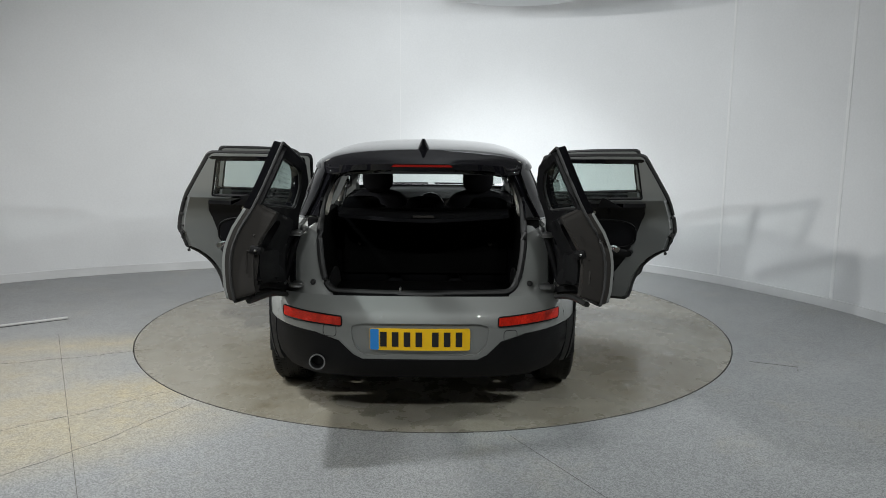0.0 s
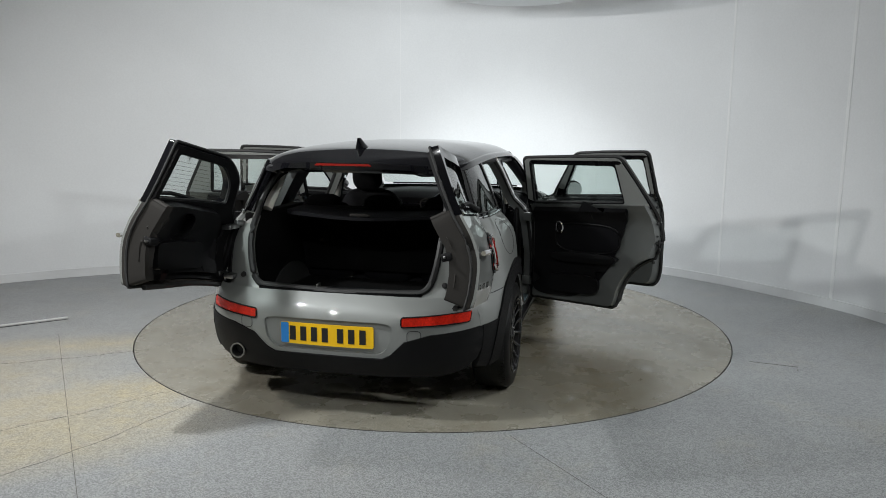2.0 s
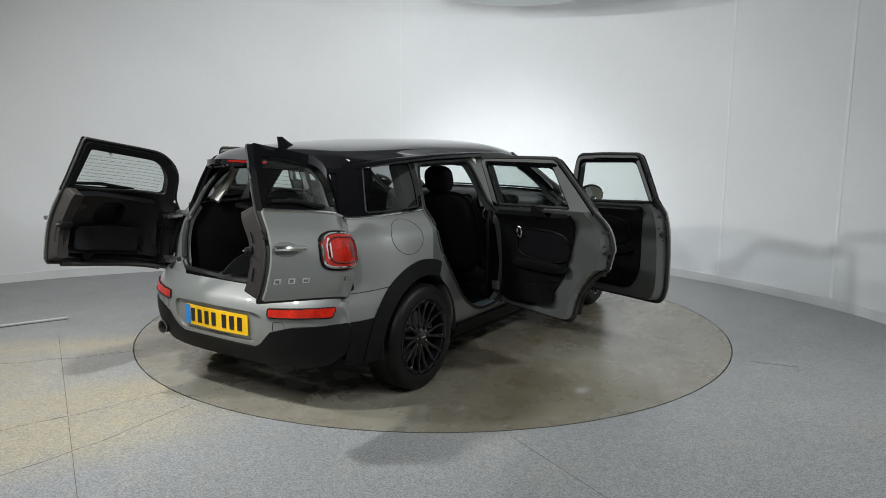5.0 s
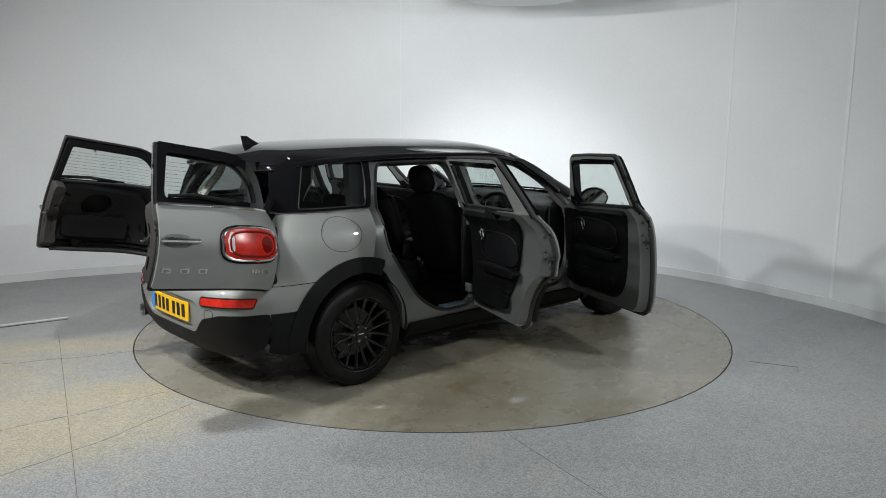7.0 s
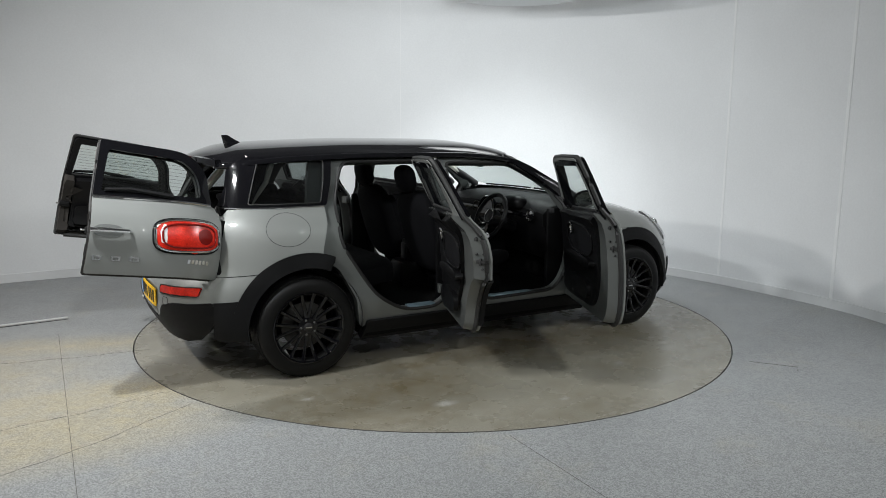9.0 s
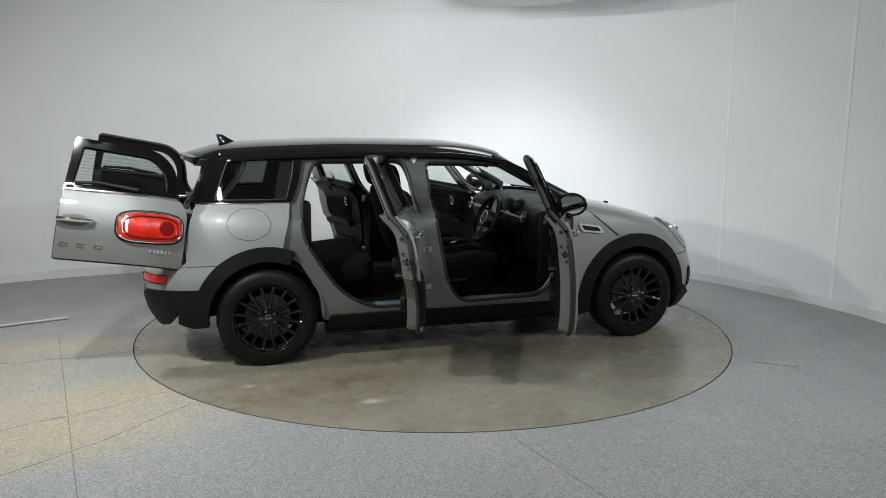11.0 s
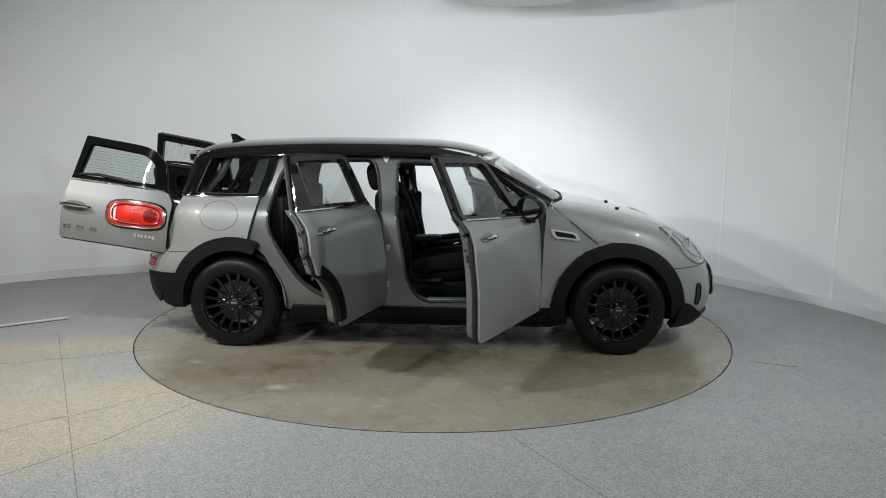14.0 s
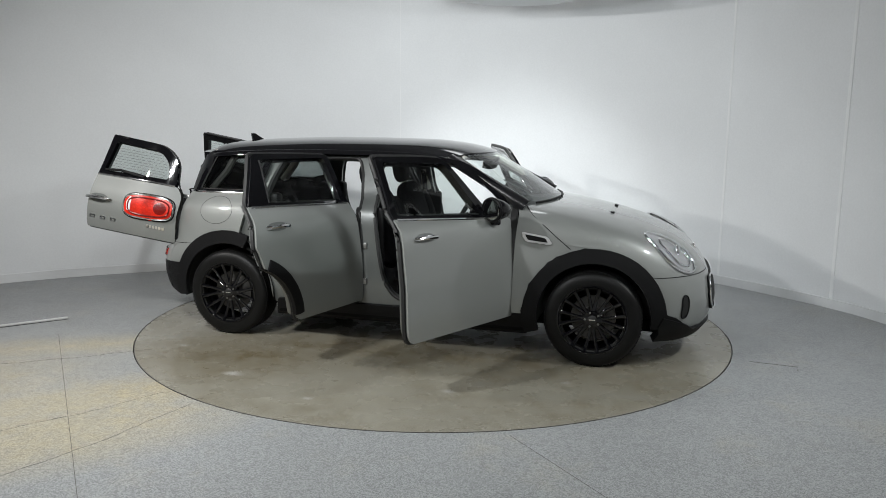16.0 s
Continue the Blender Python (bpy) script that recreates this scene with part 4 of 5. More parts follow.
        part("reflector", sheet(ref, [], bumper_at, 0.03, 0.012, (-1, 0, 0), 0.006), RED_LENS, bumper, "red rear fog lamp strip")
        loop = [bumper_at(y, z) + Vector((-0.006, 0, 0)) for y, z in resample(ref, 0.03)]
        part("lamp_edge", tube(loop, 0.004, 5, True), TRIM, bumper)
        part("tow_cover", tube([bumper_at(y, z) + Vector((-0.0005, 0, 0)) for y, z in oval(s * 0.47, 0.478 if s < 0 else 0.50, 0.035, 0.03, 20, 4)], 0.0016, 4, True), GAP, bumper)
    plate = part("number_plate", sheet(rounded([(-0.26, 0.405), (0.26, 0.405), (0.26, 0.52), (-0.26, 0.52)], 0.012, 3), [], lambda y, z: Vector((-2.136 + 0.010 * (y / 0.26) ** 2, y, z)), 0.05, 0.006, (-1, 0, 0)), YELLOW, bumper, "yellow rear number plate with dark bars")
    on_plate = lambda y, z: Vector((-2.1385 + 0.010 * (y / 0.26) ** 2, y, z))
    part("blue_band", sheet(rounded([(0.212, 0.407), (0.257, 0.407), (0.257, 0.518), (0.212, 0.518)], 0.008, 3), [], on_plate, 0.03, 0.003, (-1, 0, 0)), BLUE, plate)
    for k in range(7):
        y1 = 0.188 - k * 0.061 - (0.024 if k > 3 else 0)
        part("bar", sheet([(y1 - 0.017, 0.425), (y1 + 0.017, 0.425), (y1 + 0.017, 0.502), (y1 - 0.017, 0.502)], [], on_plate, 0.03, 0.002, (-1, 0, 0)), INK, plate)
    # exhaust
    ex = part("exhaust", spin([(0.038, -0.16), (0.040, 0.0), (0.043, 0.004), (0.036, 0.004), (0.033, -0.01), (0.033, -0.15)], 28, Matrix.Translation((-2.085, 0.54, 0.325)) @ pose(0, 0, 0, 0, -90, 0), closed=True), STEEL, bumper, "chrome exhaust tip")
    part("exhaust_bore", spin([(0, -0.15), (0.034, -0.15), (0.034, -0.14), (0, -0.14)], 20, Matrix.Translation((-2.085, 0.54, 0.325)) @ pose(0, 0, 0, 0, -90, 0)), GAP, ex)


# ---------------------------------------------------------------- side doors
def belt_z(x):
    """Height of the chrome belt line, falling towards the front."""
    return float(np.interp(x, (-1.18, -0.30, 0.50, 0.82), (1.054, 1.021, 0.975, 0.957)))


def side_door(car, s, which):
    if which == "front":
        hx, hy, ang, tilt = 0.78, 0.865, 66.0, 1.5
        outline = rounded([(0.815, 0.30, .05), (0.83, 0.62), (0.825, 0.90), (0.806, 0.950, .02), (0.655, 0.985, .06), (0.37, 1.345, .06), (0.10, 1.358), (-0.235, 1.362, .03), (-0.25, 1.05, .05), (-0.262, 0.80), (-0.25, 0.40, .05), (-0.22, 0.305, .05)], 0.04, 4)
        hole = rounded([(0.560, 0.990, .02), (0.352, 1.312, .05), (-0.190, 1.332, .03), (-0.208, 1.032, .02)], 0.02, 4)
        card = rounded([(0.76, 0.40), (0.765, 0.85), (0.70, 0.978, .03), (-0.145, 1.022, .03), (-0.11, 0.95), (-0.085, 0.80), (-0.06, 0.50), (0.02, 0.37), (0.60, 0.36)], 0.07, 5)
        handle_x, handle_z, ring = -0.070, 0.905, (0.44, 0.85)
        belt = (-0.235, 0.70)
        arm = (0.02, 0.52)
        sign = 1
    else:
        hx, hy, ang, tilt = -0.285, 0.868, 72.0, 0.5
        outline = rounded([(-0.285, 0.315, .04), (-0.29, 0.62), (-0.305, 1.0), (-0.335, 1.345, .03), (-0.70, 1.360), (-1.015, 1.364, .03), (-1.10, 1.21, .05), (-1.185, 1.055, .05), (-1.225, 0.90, .05), (-1.235, 0.80, .03)], 0.0, 4)
        outline = outline[:-1] + arc(-AXLE, 0.32, 0.40, 68, 8, 14) + [(-0.925, 0.335), (-0.90, 0.318)]
        hole = rounded([(-0.362, 1.036, .02), (-0.382, 1.326, .03), (-0.968, 1.331, .03), (-1.005, 1.062, .02)], 0.02, 4)
        card = rounded([(-0.33, 0.40), (-0.345, 0.80), (-0.355, 1.026, .03), (-1.045, 1.052, .03), (-1.018, 0.97), (-0.985, 0.84), (-0.90, 0.62), (-0.77, 0.44), (-0.64, 0.375), (-0.42, 0.37)], 0.06, 5)
        handle_x, handle_z, ring = -1.04, 0.93, (-0.545, 0.868)
        belt = (-1.165, -0.33)
        arm = (-0.92, -0.52)
        sign = -1
    door = empty(which + "_door", car, Matrix.Translation((hx, s * hy, 0)) @ Matrix.Rotation(radians(-s * ang), 4, "Z") @ Matrix.Rotation(radians(tilt * 0.5), 4, "Y"))
    door["label"] = "open grey %s car door with black inner trim" % which

    def at(inset=0.0):
        return lambda x, z: Vector((x - hx, s * (side_y(min(x, 0.85), z) - inset - hy), z))
    o = (0, s, 0)
    mx, mz = sum(p[0] for p in hole) / len(hole), sum(p[1] for p in hole) / len(hole)
    rim = [(mx + (x - mx) * 1.022, mz + (z - mz) * 1.05) for x, z in hole]
    front_x, rear_x = (0.780, -0.2515) if which == "front" else (-0.307, -1.185)
    k = next(i for i, p in enumerate(outline) if p[1] > belt_z(p[0]))
    lower = outline[:k] + [(front_x, belt_z(front_x)), (rear_x, belt_z(rear_x))] + [p for p in outline[k:] if p[1] < belt_z(p[0]) - 0.003]
    DEEP = 0.102
    xs_ = [p[0] for p in lower]
    bx, bz = (min(xs_) + max(xs_)) / 2, 0.72

    def inner_face(x, z):
        return at(DEEP)(bx + (x - bx) * 0.925, bz + (z - bz) * (0.955 if z < bz else 1.0))

    def shut_face(x, z, f=0.5, lift=0.003):
        """A point on the slanting shut face at height z, between its outer (f = 0) and inner (f = 1) edge."""
        return at(0.013)(x, z).lerp(inner_face(x, z), f) + Vector((-lift, -s * lift, 0))
    # Same paint as the skin; its shade is put into the darker colour.
    part("inner_shell", sheet(lower, [], at(0.013), 0.04, 0.089, o, back=inner_face), PAINT_SHADED, door, "grey painted inner door face with painted-in shade")
    part("door_shell", sheet(lower, [], at(0.0), 0.04, 0.012, o), PAINT, door, "light grey metallic door skin and frame")
    # gloss black outer window surround
    sur = [(front_x, belt_z(front_x) + 0.001)] + [p for p in outline if p[1] > belt_z(p[0]) + 0.006] + [(rear_x, belt_z(rear_x) + 0.001)]
    part("window_surround", sheet(sur, [hole], at(0.0), 0.04, 0.054, o, 0.003), BLACK_GLOSS, door, "gloss black window surround")
    inset = [(mx + (x - mx) * 0.972, mz + (z - mz) * 0.955 if z > mz else z) for x, z in sur]
    part("inner_frame", sheet(inset, [rim], at(0.053), 0.04, 0.005, (0, -s, 0), 0.005), PAINT, door, "grey painted inner window frame")
    part("window", sheet(hole, [], at(0.022), 0.07, 0.0, o), GLASS, door, "clear side window glass")
    loop = [at(0.0)(x, z) + Vector((0, -s * 0.034, 0)) for x, z in resample(outline, 0.05)]
    part("edge_seal", tube(loop, 0.014, 6, True), SEAL, door, "black door edge seal")
    wide = [(mx + (x - mx) * 1.022, mz + (z - mz) * 1.05) for x, z in hole]
    part("window_liner", sheet(wide, [hole], at(0.052), 0.03, 0.006, (0, -s, 0), 0.006), INTERIOR, door, "black inner window lining")
    loop = [at(0.0)(x, z) + Vector((0, -s * 0.045, 0)) for x, z in resample(hole, 0.05)]
    part("glass_seal", tube(loop, 0.009, 6, True), SEAL, door)
    part("chrome_strip", tube([at(-0.004)(x, belt_z(x) - 0.002) for x in np.linspace(*belt, 14)], 0.006, 6, flat=1.3), CHROME, door, "thin chrome belt strip")
    # inner trim card with armrest, pocket and ring handle
    trim = part("door_card", sheet(card, [], at(0.055), 0.045, 0.068, (0, -s, 0), 0.068), INTERIOR, door, "black moulded inner door trim")
    inn = lambda x, z, d: at(0.124 + d)(x, z)
    x0, x1 = arm
    cx, w = (x0 + x1) / 2, (x1 - x0) / 2
    ov = oval(cx + 0.02 * sign, 0.80, w * 1.15, 0.10, 32, 3.2)
    part("inlay_ring", tube([inn(x, z, 0.006) for x, z in ov], 0.0065, 8, True), INTERIOR, trim, "black oval inlay edge")
    part("inlay", sheet(oval(cx + 0.02 * sign, 0.80, w * 1.09, 0.092, 28, 3.2), [], lambda x, z: inn(x, z, 0.003), 0.05, 0.004, (0, -s, 0)), CLOTH, trim)
    bm = sheet(oval(cx, 0.665, w * 1.15, 0.036, 26, 3.0), [], lambda x, z: inn(x, z, 0.045 - 9 * (z - 0.665) ** 2), 0.03, 0.05, (0, -s, 0))
    part("armrest", bm, INTERIOR, trim, "black padded armrest")
    pk = oval(cx + (0.08 if which == "rear" else 0.03), 0.475, w * 0.95, 0.065, 26, 3.5)
    part("door_pocket", sheet(pk, [], lambda x, z: inn(x, z, 0.028), 0.04, 0.03, (0, -s, 0)), INTERIOR, trim, "black door pocket")
    rg = [inn(ring[0] + 0.022 * math.cos(a), ring[1] + 0.036 * math.sin(a), 0.014) for a in np.linspace(0, 2 * math.pi, 25)[:-1]]
    part("inner_handle", tube(rg, 0.009, 7, True), CHROME, trim, "chrome ring door opener")
    # outer handle
    hz = handle_z
    base = at(0.0)
    bar = [base(handle_x + dx, hz + 0.006 * (1 - (dx / 0.09) ** 2)) + Vector((0, s * dy, 0)) for dx, dy in ((-0.09, 0.004), (-0.075, 0.025), (-0.03, 0.032), (0.03, 0.032), (0.075, 0.025), (0.09, 0.004))]
    part("outer_handle", tube(bar, [0.009, 0.011, 0.012, 0.012, 0.011, 0.009], 8, flat=1.1), CHROME, door, "chrome door handle")
    part("handle_cup", sheet(oval(handle_x, hz, 0.075, 0.026, 24, 2.6), [], base, 0.03, 0.004, o, 0.0025), PAINT_SHADED, door)
    # latch, screws and grommets on the shut face
    def edge_x(z):
        near = [p for p in outline if abs(p[1] - z) < 0.10]
        return min(p[0] for p in near)
    tilt_z = -s * 45
    slot = shut_face(edge_x(0.80), 0.80, 0.55)
    turned = Matrix.Translation(slot) @ pose(0, 0, 0, 0, 0, tilt_z)
    part("latch_slot", boxed(-0.030, 0.030, -0.004, 0.004, -0.009, 0.009, 0.002, turned), GAP, door, "dark latch slot")
    part("latch_fork", boxed(-0.003, 0.008, -0.007, 0.007, -0.020, 0.020, 0.002, turned), SEAL, door)
    for f, dz in ((0.35, 0.045), (0.75, 0.045), (0.5, -0.042)):
        part("screw", spin([(0, -0.004), (0.007, -0.004), (0.006, 0.004), (0, 0.005)], 10, Matrix.Translation(shut_face(edge_x(0.80 + dz), 0.80 + dz, f)) @ pose(0, 0, 0, 0, 0, tilt_z) @ pose(0, 0, 0, 90 * s, 0, 0)), SEAL, door)
    for zz, f in ((0.93, 0.6), (0.66, 0.4)):
        part("grommet", spin([(0, -0.005), (0.012, -0.005), (0.010, 0.004), (0, 0.005)], 12, Matrix.Translation(shut_face(edge_x(zz), zz, f)) @ pose(0, 0, 0, 0, 0, tilt_z) @ pose(0, 0, 0, 90 * s, 0, 0)), SEAL, door)
    for z in (0.46, 0.92):
        part("hinge", boxed(-0.03, 0.035, -s * 0.10 - 0.014, -s * 0.10 + 0.014, z - 0.03, z + 0.03, 0.006), PAINT_SHADED, door)
    if which == "rear":
        part("arch_trim", sheet(arc(-AXLE, 0.32, 0.463, 65, 6, 16) + arc(-AXLE, 0.32, 0.390, 6, 65, 16), [], at(0.0), 0.03, 0.030, o, 0.010), TRIM, door, "matt black arch trim on the door")
        part("window_bar", tube([at(-0.002)(-0.972, 1.325), at(-0.002)(-0.99, 1.19), at(-0.002)(-1.008, 1.065)], 0.008, 6), SEAL, door)
    else:
        # mirror
        mir = empty("door_mirror", door, Matrix.Translation((0.585 - hx, s * (0.885 - hy), 1.028)) @ Matrix.Rotation(radians(18 * s), 4, "Z"))
        mir["label"] = "black oval door mirror"
        bm = bmesh.new()
        rows = []
        for f in np.linspace(0, 1, 10):
            k = math.cos(f * math.pi / 2) ** 0.6 if f < 1 else 0.05
            rows.append([bm.verts.new((-0.035 + 0.140 * f, 0.102 * k * math.cos(a), 0.073 * k * math.sin(a))) for a in np.linspace(0, 2 * math.pi, 29)[:-1]])
        for a, b in zip(rows, rows[1:]):
            for k in range(28):
                bm.faces.new((a[k], a[(k + 1) % 28], b[(k + 1) % 28], b[k]))
        bm.faces.new(rows[0])
        bm.faces.new(rows[-1])
        part("mirror_shell", bm, BLACK_GLOSS, mir)
        part("mirror_rim", tube([(-0.038, 0.098 * math.cos(a), 0.069 * math.sin(a)) for a in np.linspace(0, 2 * math.pi, 33)[:-1]], 0.011, 8, True), INTERIOR, mir)
        part("mirror_glass", spin([(0, 0), (1.0, 0), (1.0, 0.003), (0, 0.003)], 32, Matrix.Translation((-0.046, 0, 0)) @ pose(0, 0, 0, 0, -2, 5 * s) @ pose(0, 0, 0, 0, -90, 0) @ Matrix.Diagonal((0.065, 0.094, 1, 1))), MIRROR, mir)
        part("mirror_foot", boxed(-0.02, 0.04, min(-s * 0.09, 0.0), max(-s * 0.09, 0.0), -0.105, -0.045, 0.014), BLACK_GLOSS, mir)
    return door


# ---------------------------------------------------------------- split rear doors
def barn_door(car, s):
    O = Vector((-1.856, 0.792 * s, 0.649))
    tip = Vector((-2.571, 0.861 * s, 0.765)) if s < 0 else Vector((-2.612, 0.843, 0.781))
    top = Vector((0.196, -0.263 * s, 0.944))
    U = (tip - O).normalized()
    N = U.cross(top).normalized()
    V = N.cross(U).normalized()
    if N.y * s < 0:
        N = -N
    M = Matrix(((U.x, V.x, N.x, O.x), (U.y, V.y, N.y, O.y), (U.z, V.z, N.z, O.z), (0, 0, 0, 1)))
    BELLY = smooth_table([(0.0, 0.0), (0.04, 0.025), (0.09, 0.045), (0.15, 0.066), (0.22, 0.078), (0.30, 0.072), (0.38, 0.050), (0.44, 0.035), (0.55, 0.018), (0.74, -0.005)])
    BOW = smooth_table([(0.0, -0.035), (0.05, -0.015), (0.12, 0.012), (0.20, 0.033), (0.30, 0.040), (0.42, 0.032), (0.55, 0.018), (0.78, 0.0)])
    door = empty("tail_door", car, Matrix.Translation(O))
    door["label"] = "open grey split tail door with rear window"
    R = M.to_3x3()

    def out(u, v):
        return BOW(u) + BELLY(v)

    def behind(u, v):
        return R @ Vector((u, v, out(u, v) - 0.038))

    def at(d=0.0):
        return lambda u, v: R @ Vector((u, v, out(u, v) + d))
    o = R @ Vector((0, 0, 1))
    inn = R @ Vector((0, 0, -1))
    W = 0.728 if s < 0 else 0.780
    outline = rounded([(0.0, 0.0, .02), (W, 0.0, .012), (W - 0.015, 0.40, .02), (W - 0.052, 0.742, .015), (0.21, 0.722, .13), (0.095, 0.63, .12), (0.065, 0.44, .05), (0.0, 0.36, .08)], 0.03, 5)
    hole = rounded([(W - 0.058, 0.448, .02), (W - 0.095, 0.690, .02), (0.235, 0.672, .10), (0.148, 0.59, .10), (0.130, 0.462, .03)], 0.03, 5)
    last = max(i for i, p in enumerate(outline) if p[0] > W - 0.03 and p[1] < 0.410)
    low = outline[:last + 1] + [(W - 0.018, 0.413), (0.068, 0.426)] + [p for p in outline[last + 1:] if p[1] < 0.424 and p[0] < 0.1]
    part("inner_shell", sheet(low, [], at(-0.013), 0.035, 0.03, o, back=behind), INTERIOR_GREY, door, "dark brownish grey inner door edge")
    part("door_shell", sheet(low, [], at(), 0.035, 0.012, o), PAINT, door, "light grey metallic tail door skin")
    sur = [(W - 0.018, 0.414)] + [p for p in outline if p[1] > 0.45 and p[0] > 0.03] + [(0.068, 0.428)]
    part("window_surround", sheet(sur, [hole], at(), 0.035, 0.05, o, 0.002, back=behind), BLACK_GLOSS, door, "gloss black window surround")
    part("window", sheet(hole, [], at(-0.02), 0.06, 0.0, o), GLASS, door, "rear window glass with fine heating wires")
    for i in range(9):
        v = 0.475 + i * 0.021
        part("heating_wire", tube([at(-0.023)(u, v + 0.03 * (W - u) * 0) for u in np.linspace(0.17, W - 0.095, 8)], 0.0007, 4), INTERIOR_GREY, door)
    part("chrome_strip", tube([at(0.004)(u, 0.428 - 0.014 * (u - 0.08) / 0.63) for u in np.linspace(0.07, W - 0.02, 12)], 0.0065, 6, flat=1.2), CHROME, door, "thin chrome strip")
    part("edge_seal", tube([behind(u, v) for u, v in resample(outline, 0.05)], 0.007, 6, True), SEAL, door)
    part("glass_seal", tube([at(-0.045)(u, v) for u, v in resample(hole, 0.05)], 0.008, 6, True), SEAL, door)
    # tail light
    lt = oval(0.212, 0.228, 0.185, 0.088, 40, 3.4, -3)
    lamp_ = part("tail_light", sheet(lt, [], at(), 0.03, 0.02, o, 0.016), RED_LENS, door, "large red tail light in a chrome frame")
    part("chrome_ring", tube([at(0.014)(u, v) for u, v in lt], 0.0075, 8, True), CHROME, lamp_)
    part("black_edge", tube([at(0.004)(u, v) for u, v in oval(0.212, 0.228, 0.195, 0.098, 40, 3.4, -3)], 0.005, 6, True), TRIM, lamp_)
    part("clear_section", sheet(rounded([(0.335, 0.175), (0.365, 0.18), (0.375, 0.24), (0.355, 0.285), (0.34, 0.28)], 0.008), [], at(0.015), 0.02, 0.004, o, 0.003), CLEAR_LENS, lamp_, "clear reversing lens")
    part("indicator", sheet(oval(0.115, 0.232, 0.045, 0.045, 24), [], at(0.015), 0.02, 0.004, o, 0.003), RED_DARK, lamp_, "dark red round lens")
    part("light_line", tube([at(0.019)(u, v) for u, v in oval(0.205, 0.228, 0.155, 0.066, 36, 3.2, -3)], 0.006, 6, True), RED_DARK, lamp_)
    # handle
    hb = [at(d)(u, 0.226 - 0.02 * (u - 0.6)) for u, d in ((0.52, 0.006), (0.535, 0.03), (0.60, 0.036), (0.68, 0.036), (W - 0.005, 0.022))]
    part("handle", tube(hb, [0.009, 0.011, 0.013, 0.013, 0.012], 8), CHROME, door, "chrome tail door handle")
    part("handle_cup", sheet(oval(0.63, 0.226, 0.075, 0.035, 24, 2.5), [], at(), 0.025, 0.004, o, 0.0025), PAINT_SHADED, door)
    if s < 0:
        # lettering as plain chrome shapes
        for u in (0.675, 0.582, 0.488):
            part("letter_shape", sheet(rounded([(u - 0.024, 0.072), (u + 0.024, 0.072), (u + 0.024, 0.096), (u - 0.024, 0.096)], 0.004), [rounded([(u - 0.013, 0.068 + 0.008), (u + 0.013, 0.076), (u + 0.013, 0.089), (u - 0.013, 0.089)], 0.003)], at(), 0.015, 0.004, o, 0.004), CHROME, door)
        for i in range(6):
            u = 0.197 - i * 0.0225
            part("badge_shape", sheet(rounded([(u - 0.008, 0.078), (u + 0.008, 0.078), (u + 0.008, 0.100), (u - 0.008, 0.100)], 0.003), [], at(), 0.015, 0.004, o, 0.004), CHROME, door)
        part("wiper", tube([at(0.012)(W - 0.075, 0.455), at(0.016)(0.52, 0.468), at(0.014)(0.30, 0.448)], [0.009, 0.011, 0.014], 7), TRIM, door, "black rear wiper")
    else:
        part("wiper", tube([at(0.012)(W - 0.075, 0.455), at(0.016)(0.52, 0.468), at(0.014)(0.30, 0.448)], [0.009, 0.011, 0.014], 7), TRIM, door, "black rear wiper")
    # inside: lining round the window, deep shut edge, moulded trim with a hollow and a pocket
    lin = rounded([(0.02, 0.02), (W - 0.06, 0.02), (W - 0.05, 0.40), (W - 0.025, 0.43), (W - 0.062, 0.728), (0.21, 0.708), (0.11, 0.62), (0.08, 0.44), (0.02, 0.36)], 0.03, 4)
    part("inner_panel", sheet(lin, [hole], behind, 0.04, 0.022, inn, 0.022), INTERIOR, door, "black inner lining round the window")
    strip = rounded([(W - 0.072, 0.006), (W - 0.006, 0.006), (W - 0.020, 0.43), (W - 0.030, 0.452), (W - 0.085, 0.448)], 0.012, 3)
    part("edge_panel", sheet(strip, [], behind, 0.03, 0.100, inn, 0.100), INTERIOR_GREY, door, "brownish grey plastic shut edge")
    card = rounded([(0.10, 0.05), (W - 0.074, 0.05), (W - 0.086, 0.435), (W - 0.20, 0.445), (0.19, 0.425), (0.14, 0.36)], 0.03, 5)
    hollow = oval(W - 0.30, 0.325, 0.095, 0.085, 28, 2.6)
    c = part("inner_trim", sheet(card, [hollow], behind, 0.035, 0.055, inn, 0.075), INTERIOR, door, "black moulded inner trim with a round hollow")
    pk = rounded([(0.26, 0.07), (W - 0.10, 0.07), (W - 0.105, 0.215), (W - 0.28, 0.232), (0.26, 0.225)], 0.03, 4)
    part("pocket", sheet(pk, [], behind, 0.04, 0.035, inn, 0.108), INTERIOR, c, "black pocket")
    for cv in (0.105, 0.20, 0.29):
        part("hinge_pocket", tube([behind(u, v) - R @ Vector((0, 0, 0.055)) for u, v in oval(0.135, cv, 0.032, 0.036, 20, 4)], 0.006, 6, True), TRIM, door)
    part("lower_seal", tube([behind(u, 0.012) - R @ Vector((0, 0, 0.055)) for u in np.linspace(0.10, W - 0.06, 10)], 0.014, 6), SEAL, door)
    part("latch", boxed(W - 0.075, W - 0.010, 0.225, 0.262, -0.085, -0.035, 0.008, M.to_3x3().to_4x4()), TRIM, door, "black latch")
    part("latch_bar", boxed(W - 0.030, W + 0.012, 0.238, 0.248, -0.072, -0.062, 0.003, M.to_3x3().to_4x4()), STEEL, door)
    part("hinge_cover", boxed(-0.045, 0.02, 0.03, 0.36, -0.040, -0.010, 0.012, M.to_3x3().to_4x4()), TRIM, door, "black hinge cover")
    part("hinge_arm", boxed(-0.09, 0.06, 0.05, 0.08, -0.05, -0.02, 0.008, M.to_3x3().to_4x4()), STEEL, door)
